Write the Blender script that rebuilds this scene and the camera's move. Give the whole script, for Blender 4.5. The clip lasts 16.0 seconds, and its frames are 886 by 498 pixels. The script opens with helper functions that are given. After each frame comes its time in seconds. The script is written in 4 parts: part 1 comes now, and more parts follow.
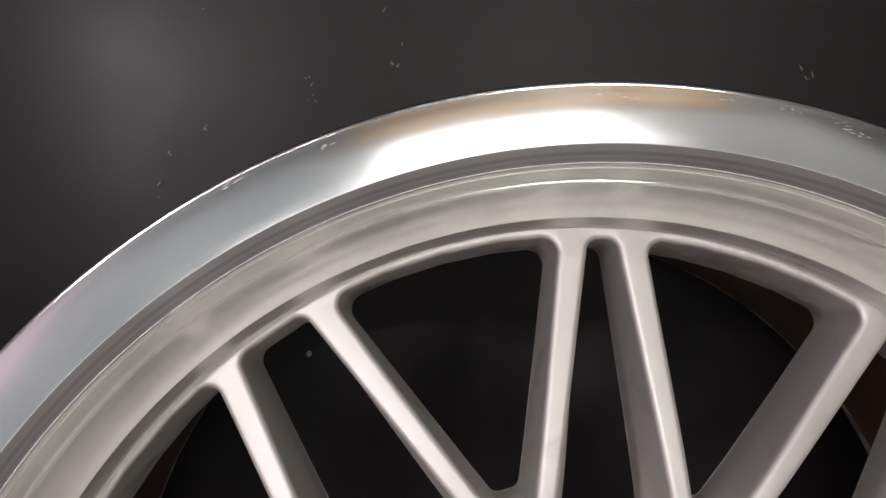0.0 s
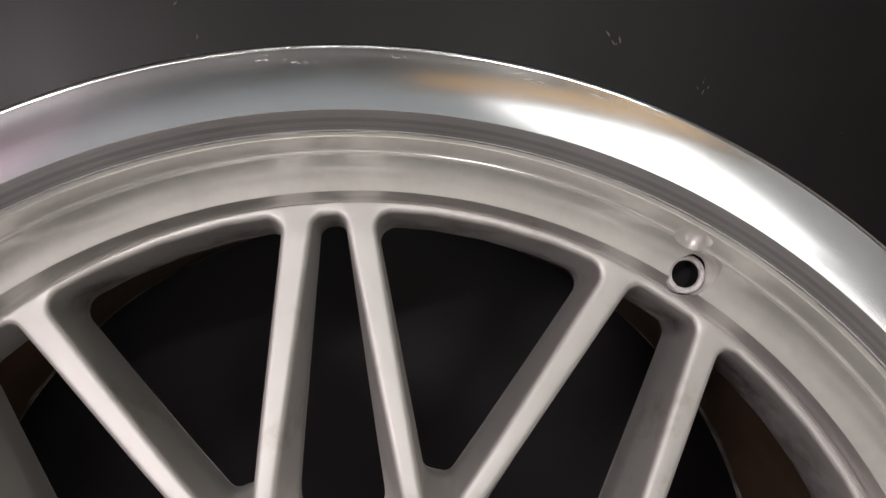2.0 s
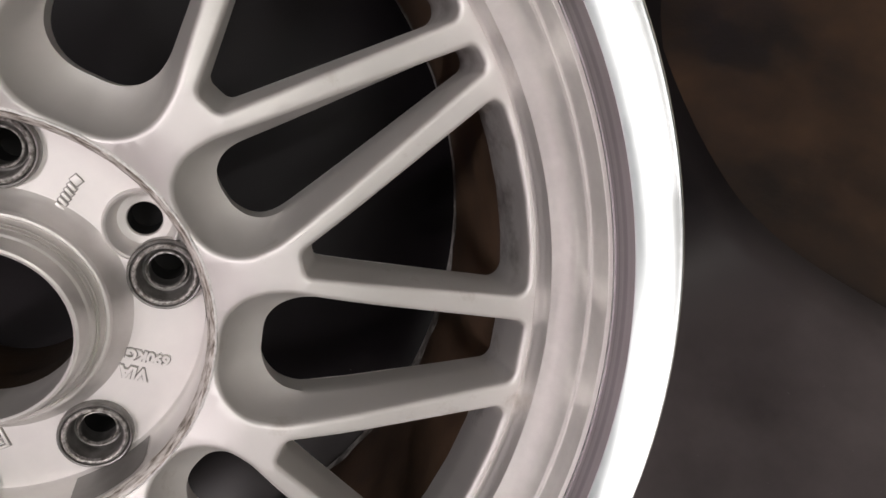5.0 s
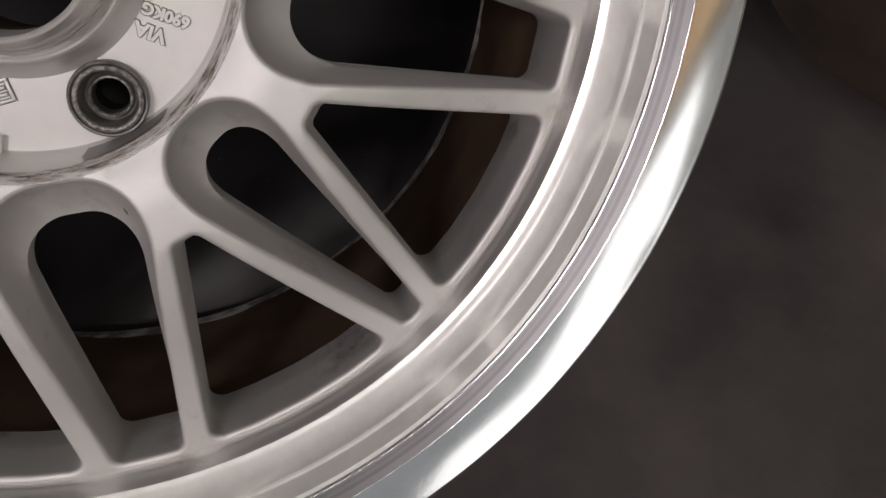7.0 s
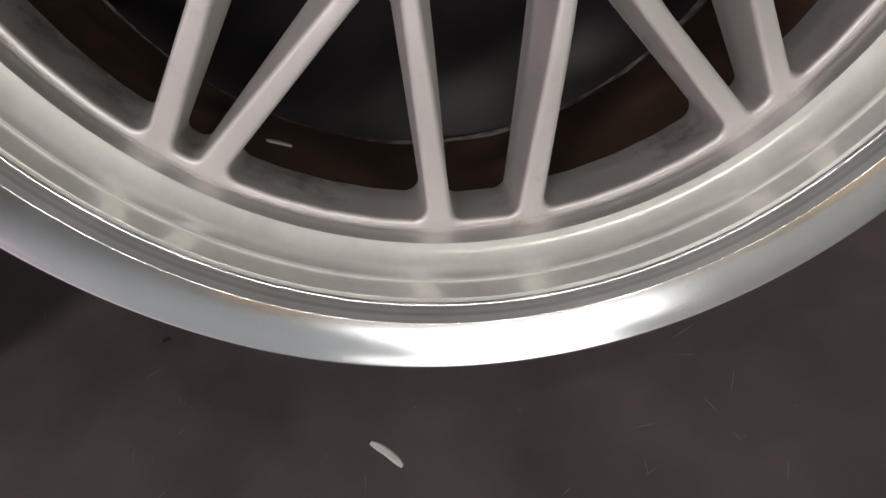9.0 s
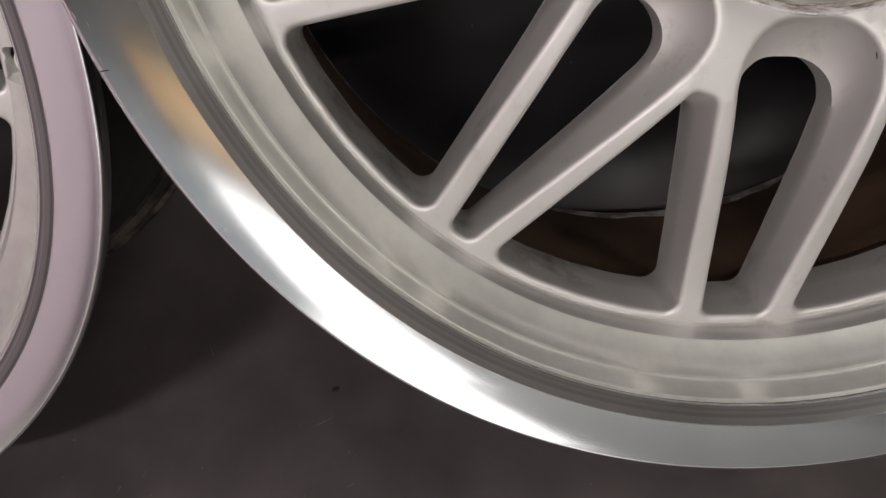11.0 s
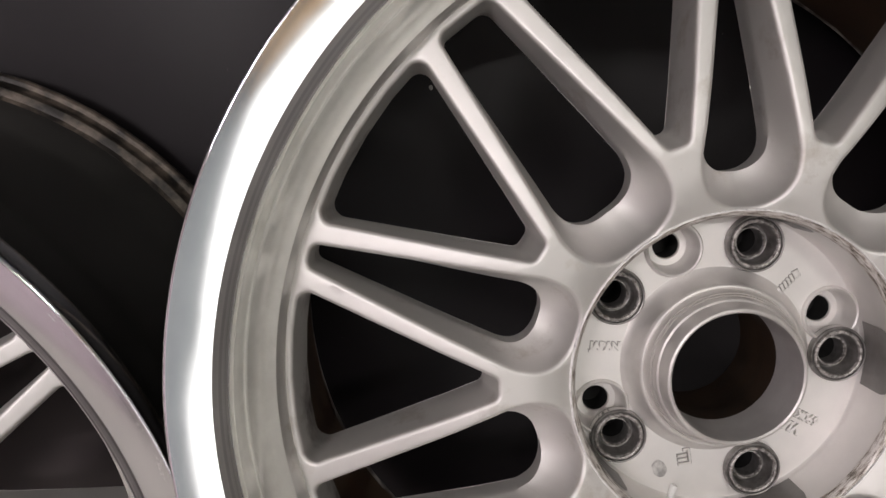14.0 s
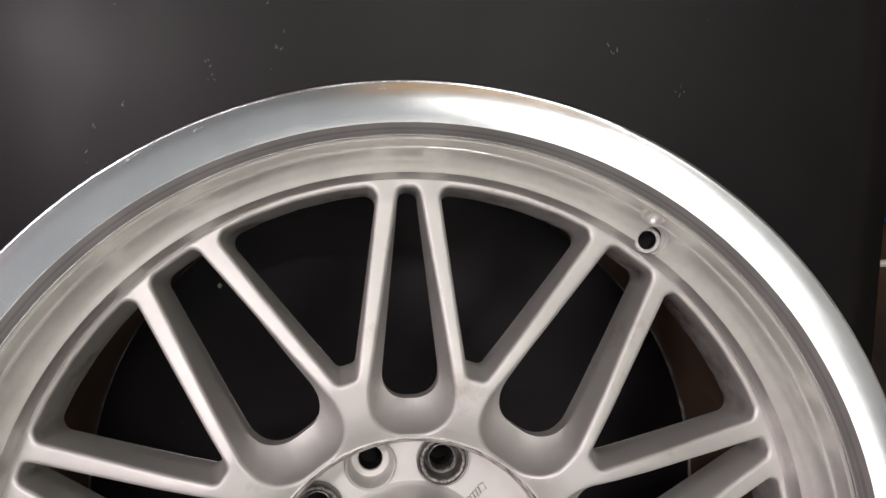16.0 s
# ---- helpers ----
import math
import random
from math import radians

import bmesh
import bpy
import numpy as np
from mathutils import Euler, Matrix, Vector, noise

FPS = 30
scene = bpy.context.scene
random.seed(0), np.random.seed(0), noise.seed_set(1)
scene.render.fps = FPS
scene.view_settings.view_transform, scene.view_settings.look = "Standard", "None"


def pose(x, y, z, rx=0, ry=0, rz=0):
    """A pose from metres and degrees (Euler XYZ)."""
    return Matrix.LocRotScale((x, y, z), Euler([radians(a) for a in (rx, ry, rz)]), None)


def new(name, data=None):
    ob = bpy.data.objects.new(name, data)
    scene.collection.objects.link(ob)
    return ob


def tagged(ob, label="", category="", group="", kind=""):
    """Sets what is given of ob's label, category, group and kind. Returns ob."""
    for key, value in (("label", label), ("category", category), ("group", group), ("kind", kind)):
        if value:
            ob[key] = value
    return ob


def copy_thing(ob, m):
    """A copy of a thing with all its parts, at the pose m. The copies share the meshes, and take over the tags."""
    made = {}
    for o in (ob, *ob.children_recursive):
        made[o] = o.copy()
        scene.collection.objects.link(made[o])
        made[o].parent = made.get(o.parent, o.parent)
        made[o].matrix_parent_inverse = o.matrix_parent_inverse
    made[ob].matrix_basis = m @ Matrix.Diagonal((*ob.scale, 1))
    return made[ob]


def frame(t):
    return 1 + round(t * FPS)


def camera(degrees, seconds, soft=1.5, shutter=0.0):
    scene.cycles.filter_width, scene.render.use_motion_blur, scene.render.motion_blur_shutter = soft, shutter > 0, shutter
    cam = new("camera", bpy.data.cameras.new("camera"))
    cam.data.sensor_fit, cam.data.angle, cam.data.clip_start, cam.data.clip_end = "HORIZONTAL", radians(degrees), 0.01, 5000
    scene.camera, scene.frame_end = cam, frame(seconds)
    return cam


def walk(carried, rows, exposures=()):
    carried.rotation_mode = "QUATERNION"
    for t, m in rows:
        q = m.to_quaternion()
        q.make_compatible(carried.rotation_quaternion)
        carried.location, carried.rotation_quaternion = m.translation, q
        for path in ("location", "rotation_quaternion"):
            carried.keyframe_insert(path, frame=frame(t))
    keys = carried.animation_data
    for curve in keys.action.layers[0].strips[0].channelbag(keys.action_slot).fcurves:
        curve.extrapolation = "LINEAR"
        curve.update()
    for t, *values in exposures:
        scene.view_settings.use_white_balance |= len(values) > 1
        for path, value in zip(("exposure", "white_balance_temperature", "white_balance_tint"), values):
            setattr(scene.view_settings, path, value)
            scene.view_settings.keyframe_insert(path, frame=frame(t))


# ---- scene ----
# The wheel's own axes: x to its right, y into its depth, z up its face; it leans back on the sheet.
LEAN = 36.0
SPIN = 11.2
HUB_Z = 0.310
WHEEL = pose(0, 0, HUB_Z, -LEAN) @ pose(0, 0, 0, 0, SPIN, 0)


def view(x, y, z, yaw, pitch, roll):
    """A camera pose in the wheel's own axes, from metres and degrees."""
    return WHEEL @ pose(x, y, z, 0, 0, yaw) @ pose(0, 0, 0, 90 + pitch) @ pose(0, 0, 0, 0, 0, roll)


cam = camera(62.80, 16.0)
walk(cam, [
    (0.0, view(-0.0614, -0.2049, 0.1677, -1.42, 4.36, 1.55)),
    (0.5, view(-0.0491, -0.2026, 0.1710, -2.61, 5.20, 0.30)),
    (1.0, view(-0.0398, -0.2036, 0.1731, -3.12, 5.06, -0.70)),
    (1.5, view(-0.0231, -0.2043, 0.1707, -4.26, 4.75, -2.13)),
    (2.0, view(0.0184, -0.1987, 0.1591, -4.50, 4.48, -3.52)),
    (2.5, view(0.0432, -0.1904, 0.1602, -8.25, -0.14, -5.37)),
    (3.0, view(0.0642, -0.1969, 0.1470, -9.95, -3.00, -6.27)),
    (3.5, view(0.0820, -0.1950, 0.1249, -11.53, -6.04, -7.18)),
    (4.0, view(0.0941, -0.1973, 0.1064, -12.68, -9.01, -7.82)),
    (4.5, view(0.0999, -0.2012, 0.0877, -12.48, -13.28, -8.71)),
    (4.7, view(0.0985, -0.2062, 0.0833, -13.20, -15.60, -8.87)),
    (6.8, view(0.0684, -0.2183, -0.0106, -14.26, -20.98, -6.16)),
    (7.0, view(0.0645, -0.2176, -0.0158, -13.62, -22.70, -5.93)),
    (7.5, view(0.0481, -0.2200, -0.0402, -12.49, -23.89, -5.71)),
    (8.0, view(0.0232, -0.2192, -0.0630, -10.54, -23.66, -4.68)),
    (8.5, view(-0.0179, -0.2147, -0.0632, -10.37, -25.74, -2.68)),
    (9.0, view(-0.0472, -0.2226, -0.0691, -6.20, -26.80, -3.03)),
    (9.2, view(-0.0458, -0.2174, -0.0692, -3.60, -27.17, -3.70)),
    (11.3, view(-0.1522, -0.2081, -0.0400, -3.89, -22.66, 1.11)),
    (11.5, view(-0.1586, -0.2099, -0.0326, -3.69, -21.04, 1.14)),
    (12.0, view(-0.1581, -0.2204, -0.0031, -2.55, -19.00, 0.71)),
    (12.5, view(-0.1592, -0.2258, 0.0197, -1.71, -17.04, 0.02)),
    (13.0, view(-0.1569, -0.2356, 0.0527, -1.23, -14.61, -0.94)),
    (13.5, view(-0.1505, -0.2512, 0.0798, -1.04, -11.63, -1.81)),
    (14.0, view(-0.1319, -0.2645, 0.1080, -1.34, -8.93, -2.08)),
    (14.5, view(-0.1090, -0.2739, 0.1265, -2.78, -5.89, -1.70)),
    (15.0, view(-0.0797, -0.2866, 0.1441, -4.80, -2.78, -1.72)),
    (15.5, view(-0.0451, -0.3019, 0.1570, -5.92, -0.65, -1.47)),
    (16.0, view(-0.0166, -0.3112, 0.1587, -5.35, 0.41, -0.50)),
], exposures=((0.0, 0.10), (2.0, -0.06), (3.0, 0.12), (4.5, 0.19), (7.0, -0.42), (7.5, -0.40), (8.0, -0.11), (9.2, -0.03), (11.5, 0.00), (14.0, 0.02), (16.0, 0.14)))

from mathutils import geometry

# ---- light ----
world = bpy.data.worlds.new("world")
scene.world = world
world.use_nodes = True
world.node_tree.nodes["Background"].inputs["Color"].default_value = (0.008, 0.008, 0.009, 1)
world.node_tree.nodes["Background"].inputs["Strength"].default_value = 1.0


def area_lamp(name, m, width, height, watts, colour):
    lamp = bpy.data.lights.new(name, "AREA")
    lamp.shape, lamp.size, lamp.size_y = "RECTANGLE", width, height
    lamp.energy, lamp.color = watts, colour
    ob = new(name, lamp)
    ob.matrix_world = m
    return ob


# Unseen lamps: the left pinkish one follows the sheet's sheen, the rest fill.
TUBE = (-1.00, -2.20, 3.6)
TUBES = (TUBE, (1.3, -3.0, 3.6), (-1.9, -2.35, 3.5), (0.5, -0.7, 3.6), (-2.4, -0.6, 3.6))
for place, watts, tint in zip(TUBES, (8.0, 50.0, 86.0, 5.0, 8.0), ((1.0, 0.96, 0.92), (1.0, 0.97, 0.92), (1.0, 0.905, 0.93), (1.0, 0.97, 0.92), (1.0, 0.92, 0.93))):
    area_lamp("tube_light", pose(*place, 0, 0, 90), 0.10, 1.2, watts, tint)


# ---- materials ----
def nodes_of(name):
    m = bpy.data.materials.new(name)
    m.use_nodes = True
    return m, m.node_tree.nodes, m.node_tree.links, m.node_tree.nodes["Principled BSDF"]


def ramp(nodes, links, source, stops):
    r = nodes.new("ShaderNodeValToRGB")
    while len(r.color_ramp.elements) < len(stops):
        r.color_ramp.elements.new(0.5)
    for e, (at, c) in zip(r.color_ramp.elements, stops):
        e.position, e.color = at, (*c, 1) if len(c) == 3 else c
    links.new(source, r.inputs["Fac"])
    return r.outputs["Color"]


def noise_tex(nodes, links, scale, detail=6.0, rough=0.55, stretch=None, space="Object"):
    n = nodes.new("ShaderNodeTexNoise")
    n.inputs["Scale"].default_value, n.inputs["Detail"].default_value, n.inputs["Roughness"].default_value = scale, detail, rough
    co = nodes.new("ShaderNodeTexCoord")
    out = co.outputs[space]
    if stretch:
        mp = nodes.new("ShaderNodeMapping")
        mp.inputs["Scale"].default_value = stretch
        links.new(out, mp.inputs["Vector"])
        out = mp.outputs["Vector"]
    links.new(out, n.inputs["Vector"])
    return n.outputs["Fac"]


def bump(nodes, links, bsdf, source, strength, distance):
    b = nodes.new("ShaderNodeBump")
    b.inputs["Strength"].default_value, b.inputs["Distance"].default_value = strength, distance
    links.new(source, b.inputs["Height"])
    links.new(b.outputs["Normal"], bsdf.inputs["Normal"])


def surface(name, dark, light, rough, metal=0.0, coarse=12.0, fine=400.0, relief=0.1, depth=0.0005, spread=(0.35, 0.65), rough_spread=0.08, coat=0.0):
    """Two tones mixed by coarse noise, roughness and relief by fine noise."""
    m, nodes, links, b = nodes_of(name)
    c = noise_tex(nodes, links, coarse, 8.0, 0.6)
    links.new(ramp(nodes, links, c, [(spread[0], dark), (spread[1], light)]), b.inputs["Base Color"])
    f = noise_tex(nodes, links, fine, 4.0, 0.6)
    links.new(ramp(nodes, links, c, [(0.3, (rough - rough_spread,) * 3), (0.7, (rough + rough_spread,) * 3)]), b.inputs["Roughness"])
    b.inputs["Metallic"].default_value, b.inputs["Coat Weight"].default_value = metal, coat
    bump(nodes, links, b, f, relief, depth)
    return m


def turned_metal(name, tone, rough, brushed, lines=2600.0, line_relief=0.12, blotch=0.06, streak=0.06, haze=0.0, haze_rough=0.5, haze_brushed=0.8):
    """Metal turned on a lathe about the y axis: fine rings and a stretched highlight; haze is the share of the duller, unpolished grain."""
    m, nodes, links, b = nodes_of(name)
    b.inputs["Metallic"].default_value, b.inputs["Anisotropic"].default_value = 1.0, brushed
    b.inputs["Anisotropic Rotation"].default_value = 0.25
    tan = nodes.new("ShaderNodeTangent")
    tan.direction_type, tan.axis = "RADIAL", "Y"
    links.new(tan.outputs["Tangent"], b.inputs["Tangent"])
    co = nodes.new("ShaderNodeTexCoord")
    sep = nodes.new("ShaderNodeSeparateXYZ")
    links.new(co.outputs["Object"], sep.inputs["Vector"])
    sq = []
    for axis in "XZ":
        mul = nodes.new("ShaderNodeMath")
        mul.operation = "MULTIPLY"
        links.new(sep.outputs[axis], mul.inputs[0])
        links.new(sep.outputs[axis], mul.inputs[1])
        sq.append(mul)
    add = nodes.new("ShaderNodeMath")
    links.new(sq[0].outputs[0], add.inputs[0])
    links.new(sq[1].outputs[0], add.inputs[1])
    root = nodes.new("ShaderNodeMath")
    root.operation = "SQRT"
    links.new(add.outputs[0], root.inputs[0])
    both = nodes.new("ShaderNodeMath")
    links.new(root.outputs[0], both.inputs[0])
    links.new(sep.outputs["Y"], both.inputs[1])
    rings = nodes.new("ShaderNodeTexNoise")
    rings.noise_dimensions = "1D"
    rings.inputs["Scale"].default_value, rings.inputs["Detail"].default_value = lines, 3.0
    links.new(both.outputs[0], rings.inputs["W"])
    cloud = noise_tex(nodes, links, 22.0, 7.0, 0.65)
    low, high = [t * (1 - blotch) for t in tone], [min(1.0, t * (1 + blotch)) for t in tone]
    wide = nodes.new("ShaderNodeTexNoise")
    wide.noise_dimensions = "1D"
    wide.inputs["Scale"].default_value, wide.inputs["Detail"].default_value = lines * 0.07, 3.0
    links.new(both.outputs[0], wide.inputs["W"])
    tint = nodes.new("ShaderNodeMix")
    tint.data_type, tint.blend_type = "RGBA", "MULTIPLY"
    tint.inputs["Factor"].default_value = 1.0
    links.new(ramp(nodes, links, cloud, [(0.3, low), (0.7, high)]), tint.inputs["A"])
    links.new(ramp(nodes, links, wide.outputs["Fac"], [(0.30, (1 - streak,) * 3), (0.62, (1.0,) * 3)]), tint.inputs["B"])
    links.new(tint.outputs["Result"], b.inputs["Base Color"])
    mix = nodes.new("ShaderNodeMath")
    mix.operation = "MULTIPLY_ADD"
    links.new(cloud, mix.inputs[0])
    mix.inputs[1].default_value, mix.inputs[2].default_value = 0.12, rough - 0.06
    links.new(mix.outputs[0], b.inputs["Roughness"])
    bump(nodes, links, b, rings.outputs["Fac"], line_relief, 0.0002)
    if haze:
        dull = nodes.new("ShaderNodeBsdfPrincipled")
        dull.inputs["Metallic"].default_value, dull.inputs["Roughness"].default_value = 1.0, haze_rough
        dull.inputs["Anisotropic"].default_value, dull.inputs["Anisotropic Rotation"].default_value = haze_brushed, 0.25
        links.new(tan.outputs["Tangent"], dull.inputs["Tangent"])
        links.new(tint.outputs["Result"], dull.inputs["Base Color"])
        links.new(b.inputs["Normal"].links[0].from_socket, dull.inputs["Normal"])
        blend = nodes.new("ShaderNodeMixShader")
        share = nodes.new("ShaderNodeMapRange")
        share.inputs["From Min"].default_value, share.inputs["From Max"].default_value = 0.3, 0.7
        share.inputs["To Min"].default_value, share.inputs["To Max"].default_value = haze - 0.08, min(1.0, haze + 0.08)
        links.new(cloud, share.inputs["Value"])
        links.new(share.outputs["Result"], blend.inputs["Fac"])
        links.new(b.outputs["BSDF"], blend.inputs[1])
        links.new(dull.outputs["BSDF"], blend.inputs[2])
        links.new(blend.outputs["Shader"], nodes["Material Output"].inputs["Surface"])
    return m


LIP = turned_metal("polished_aluminium", (0.86, 0.88, 0.895), 0.125, 0.5, 3000.0, 0.015, 0.05, 0.03)
BAND = turned_metal("grooved_aluminium", (0.44, 0.435, 0.435), 0.34, 0.9, 18000.0, 0.20, 0.06, 0.55)
DISH = turned_metal("satin_aluminium", (0.92, 0.92, 0.88), 0.18, 0.2, 2200.0, 0.03, 0.06, 0.06, 0.74, 0.62, 0.75)
SILVER = surface("silver_paint", (0.67, 0.66, 0.64), (0.75, 0.735, 0.715), 0.575, 0.89, 9.0, 1800.0, 0.05, 0.0002, rough_spread=0.04)
_n, _l, _b = SILVER.node_tree.nodes, SILVER.node_tree.links, SILVER.node_tree.nodes["Principled BSDF"]
_stain = noise_tex(_n, _l, 34.0, 9.0, 0.68)
_mix = _n.new("ShaderNodeMix")
_mix.data_type = "RGBA"
_l.new(_b.inputs["Base Color"].links[0].from_socket, _mix.inputs["A"])
_mix.inputs["B"].default_value = (0.40, 0.35, 0.29, 1)
_l.new(ramp(_n, _l, _stain, [(0.58, (0.0,) * 3), (0.80, (0.75,) * 3)]), _mix.inputs["Factor"])
# rusty dirt caught in the outer ends of the slots
_co, _sep = _n.new("ShaderNodeTexCoord"), _n.new("ShaderNodeSeparateXYZ")
_l.new(_co.outputs["Object"], _sep.inputs["Vector"])
_flat, _len = _n.new("ShaderNodeVectorMath"), _n.new("ShaderNodeVectorMath")
_flat.operation, _len.operation = "MULTIPLY", "LENGTH"
_flat.inputs[1].default_value = (1, 0, 1)
_l.new(_co.outputs["Object"], _flat.inputs[0])
_l.new(_flat.outputs["Vector"], _len.inputs[0])
_far, _deep, _both, _rust = (_n.new("ShaderNodeMapRange") for _ in "abcd")
for _node, _source, _lo, _hi in ((_far, _len.outputs["Value"], 0.1855, 0.1915), (_deep, _sep.outputs["Y"], 0.048, 0.057)):
    _l.new(_source, _node.inputs["Value"])
    _node.inputs["From Min"].default_value, _node.inputs["From Max"].default_value = _lo, _hi
_l.new(_far.outputs["Result"], _both.inputs["Value"])
_l.new(_deep.outputs["Result"], _both.inputs["To Max"])
_patch = noise_tex(_n, _l, 26.0, 8.0, 0.65)
_l.new(_patch, _rust.inputs["Value"])
_side, _dot, _low = _n.new("ShaderNodeMapRange"), _n.new("ShaderNodeVectorMath"), _n.new("ShaderNodeMapRange")
_dot.operation = "DOT_PRODUCT"
_dot.inputs[1].default_value = (1.0, 0.0, 0.6)
_l.new(_co.outputs["Object"], _dot.inputs[0])
for _node, _source, _lo, _hi, _a, _z in ((_side, _dot.outputs["Value"], 0.170, 0.205, 0.54, 0.36), (_low, _dot.outputs["Value"], 0.170, 0.205, 0.74, 0.58)):
    _l.new(_source, _node.inputs["Value"])
    _node.inputs["From Min"].default_value, _node.inputs["From Max"].default_value = _lo, _hi
    _node.inputs["To Min"].default_value, _node.inputs["To Max"].default_value = _a, _z
_l.new(_side.outputs["Result"], _rust.inputs["From Min"])
_l.new(_low.outputs["Result"], _rust.inputs["From Max"])
_l.new(_both.outputs["Result"], _rust.inputs["To Max"])
_mix2 = _n.new("ShaderNodeMix")
_mix2.data_type = "RGBA"
_l.new(_rust.outputs["Result"], _mix2.inputs["Factor"])
_l.new(_mix.outputs["Result"], _mix2.inputs["A"])
_mix2.inputs["B"].default_value = (0.15, 0.12, 0.11, 1)
_l.new(_mix2.outputs["Result"], _b.inputs["Base Color"])
HUBSILVER = surface("hub_silver_paint", (0.72, 0.705, 0.685), (0.80, 0.78, 0.76), 0.55, 0.68, 40.0, 1400.0, 0.10, 0.0003)
WORN = surface("worn_steel", (0.15, 0.143, 0.136), (0.32, 0.31, 0.30), 0.42, 0.7, 160.0, 1600.0, 0.15, 0.0003, (0.34, 0.66))
GRIME, _n, _l, _b = nodes_of("grimy_edge")
_co, _sep, _turn, _join = _n.new("ShaderNodeTexCoord"), _n.new("ShaderNodeSeparateXYZ"), _n.new("ShaderNodeMath"), _n.new("ShaderNodeCombineXYZ")
_l.new(_co.outputs["Object"], _sep.inputs["Vector"])
_turn.operation = "ARCTAN2"
_l.new(_sep.outputs["X"], _turn.inputs[0])
_l.new(_sep.outputs["Z"], _turn.inputs[1])
_far = _n.new("ShaderNodeVectorMath")
_far.operation = "LENGTH"
_l.new(_co.outputs["Object"], _far.inputs[0])
_l.new(_turn.outputs["Value"], _join.inputs["X"])
_l.new(_far.outputs["Value"], _join.inputs["Y"])
_l.new(_sep.outputs["Y"], _join.inputs["Z"])
_map = _n.new("ShaderNodeMapping")
_map.inputs["Scale"].default_value = (9.0, 900.0, 900.0)
_l.new(_join.outputs["Vector"], _map.inputs["Vector"])
_streak = _n.new("ShaderNodeTexNoise")
_streak.inputs["Scale"].default_value, _streak.inputs["Detail"].default_value, _streak.inputs["Roughness"].default_value = 1.0, 6.0, 0.65
_l.new(_map.outputs["Vector"], _streak.inputs["Vector"])
_l.new(ramp(_n, _l, _streak.outputs["Fac"], [(0.36, (0.10, 0.08, 0.065)), (0.46, (0.40, 0.36, 0.32)), (0.56, (0.70, 0.67, 0.64))]), _b.inputs["Base Color"])
_b.inputs["Roughness"].default_value, _b.inputs["Metallic"].default_value = 0.5, 0.3
bump(_n, _l, _b, _streak.outputs["Fac"], 0.4, 0.0003)
BORE = surface("turned_bore", (0.62, 0.60, 0.58), (0.72, 0.70, 0.68), 0.46, 0.6, 60.0, 1500.0, 0.08, 0.0003)
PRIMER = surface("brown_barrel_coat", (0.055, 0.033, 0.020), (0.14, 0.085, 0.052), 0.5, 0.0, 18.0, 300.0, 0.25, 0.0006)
RIMSCRAPE = surface("scraped_rim_metal", (0.17, 0.155, 0.145), (0.58, 0.56, 0.54), 0.45, 0.5, 520.0, 1500.0, 0.3, 0.0003, (0.40, 0.62))
LETTEREDGE = surface("letter_edge", (0.16, 0.15, 0.14), (0.34, 0.33, 0.31), 0.7, 0.1, 500.0, 900.0, 0.2, 0.0003)
GREYPATCH = surface("grey_patch", (0.34, 0.33, 0.32), (0.66, 0.65, 0.63), 0.6, 0.5, 220.0, 900.0, 0.1, 0.0002, (0.40, 0.62))
DULLGREY = surface("dull_grey", (0.22, 0.21, 0.20), (0.31, 0.30, 0.29), 0.55, 0.4, 60.0, 900.0, 0.15, 0.0003)
# Near-black brown for the bore, darker than the barrel coat.
BORECOAT = surface("dark_brown_bore", (0.012, 0.008, 0.005), (0.040, 0.023, 0.013), 0.5, 0.0, 40.0, 300.0, 0.25, 0.0006)
BLACKPAINT = surface("black_barrel_paint", (0.022, 0.021, 0.020), (0.040, 0.038, 0.036), 0.48, 0.0, 14.0, 500.0, 0.12, 0.0004)
FLANGE = surface("grimy_flange", (0.016, 0.013, 0.011), (0.16, 0.13, 0.105), 0.5, 0.3, 60.0, 500.0, 0.5, 0.0006, (0.42, 0.64))
FLAKED = surface("flaked_paint_edge", (0.19, 0.175, 0.16), (0.58, 0.56, 0.53), 0.6, 0.0, 90.0, 400.0, 0.5, 0.0008, (0.45, 0.6))


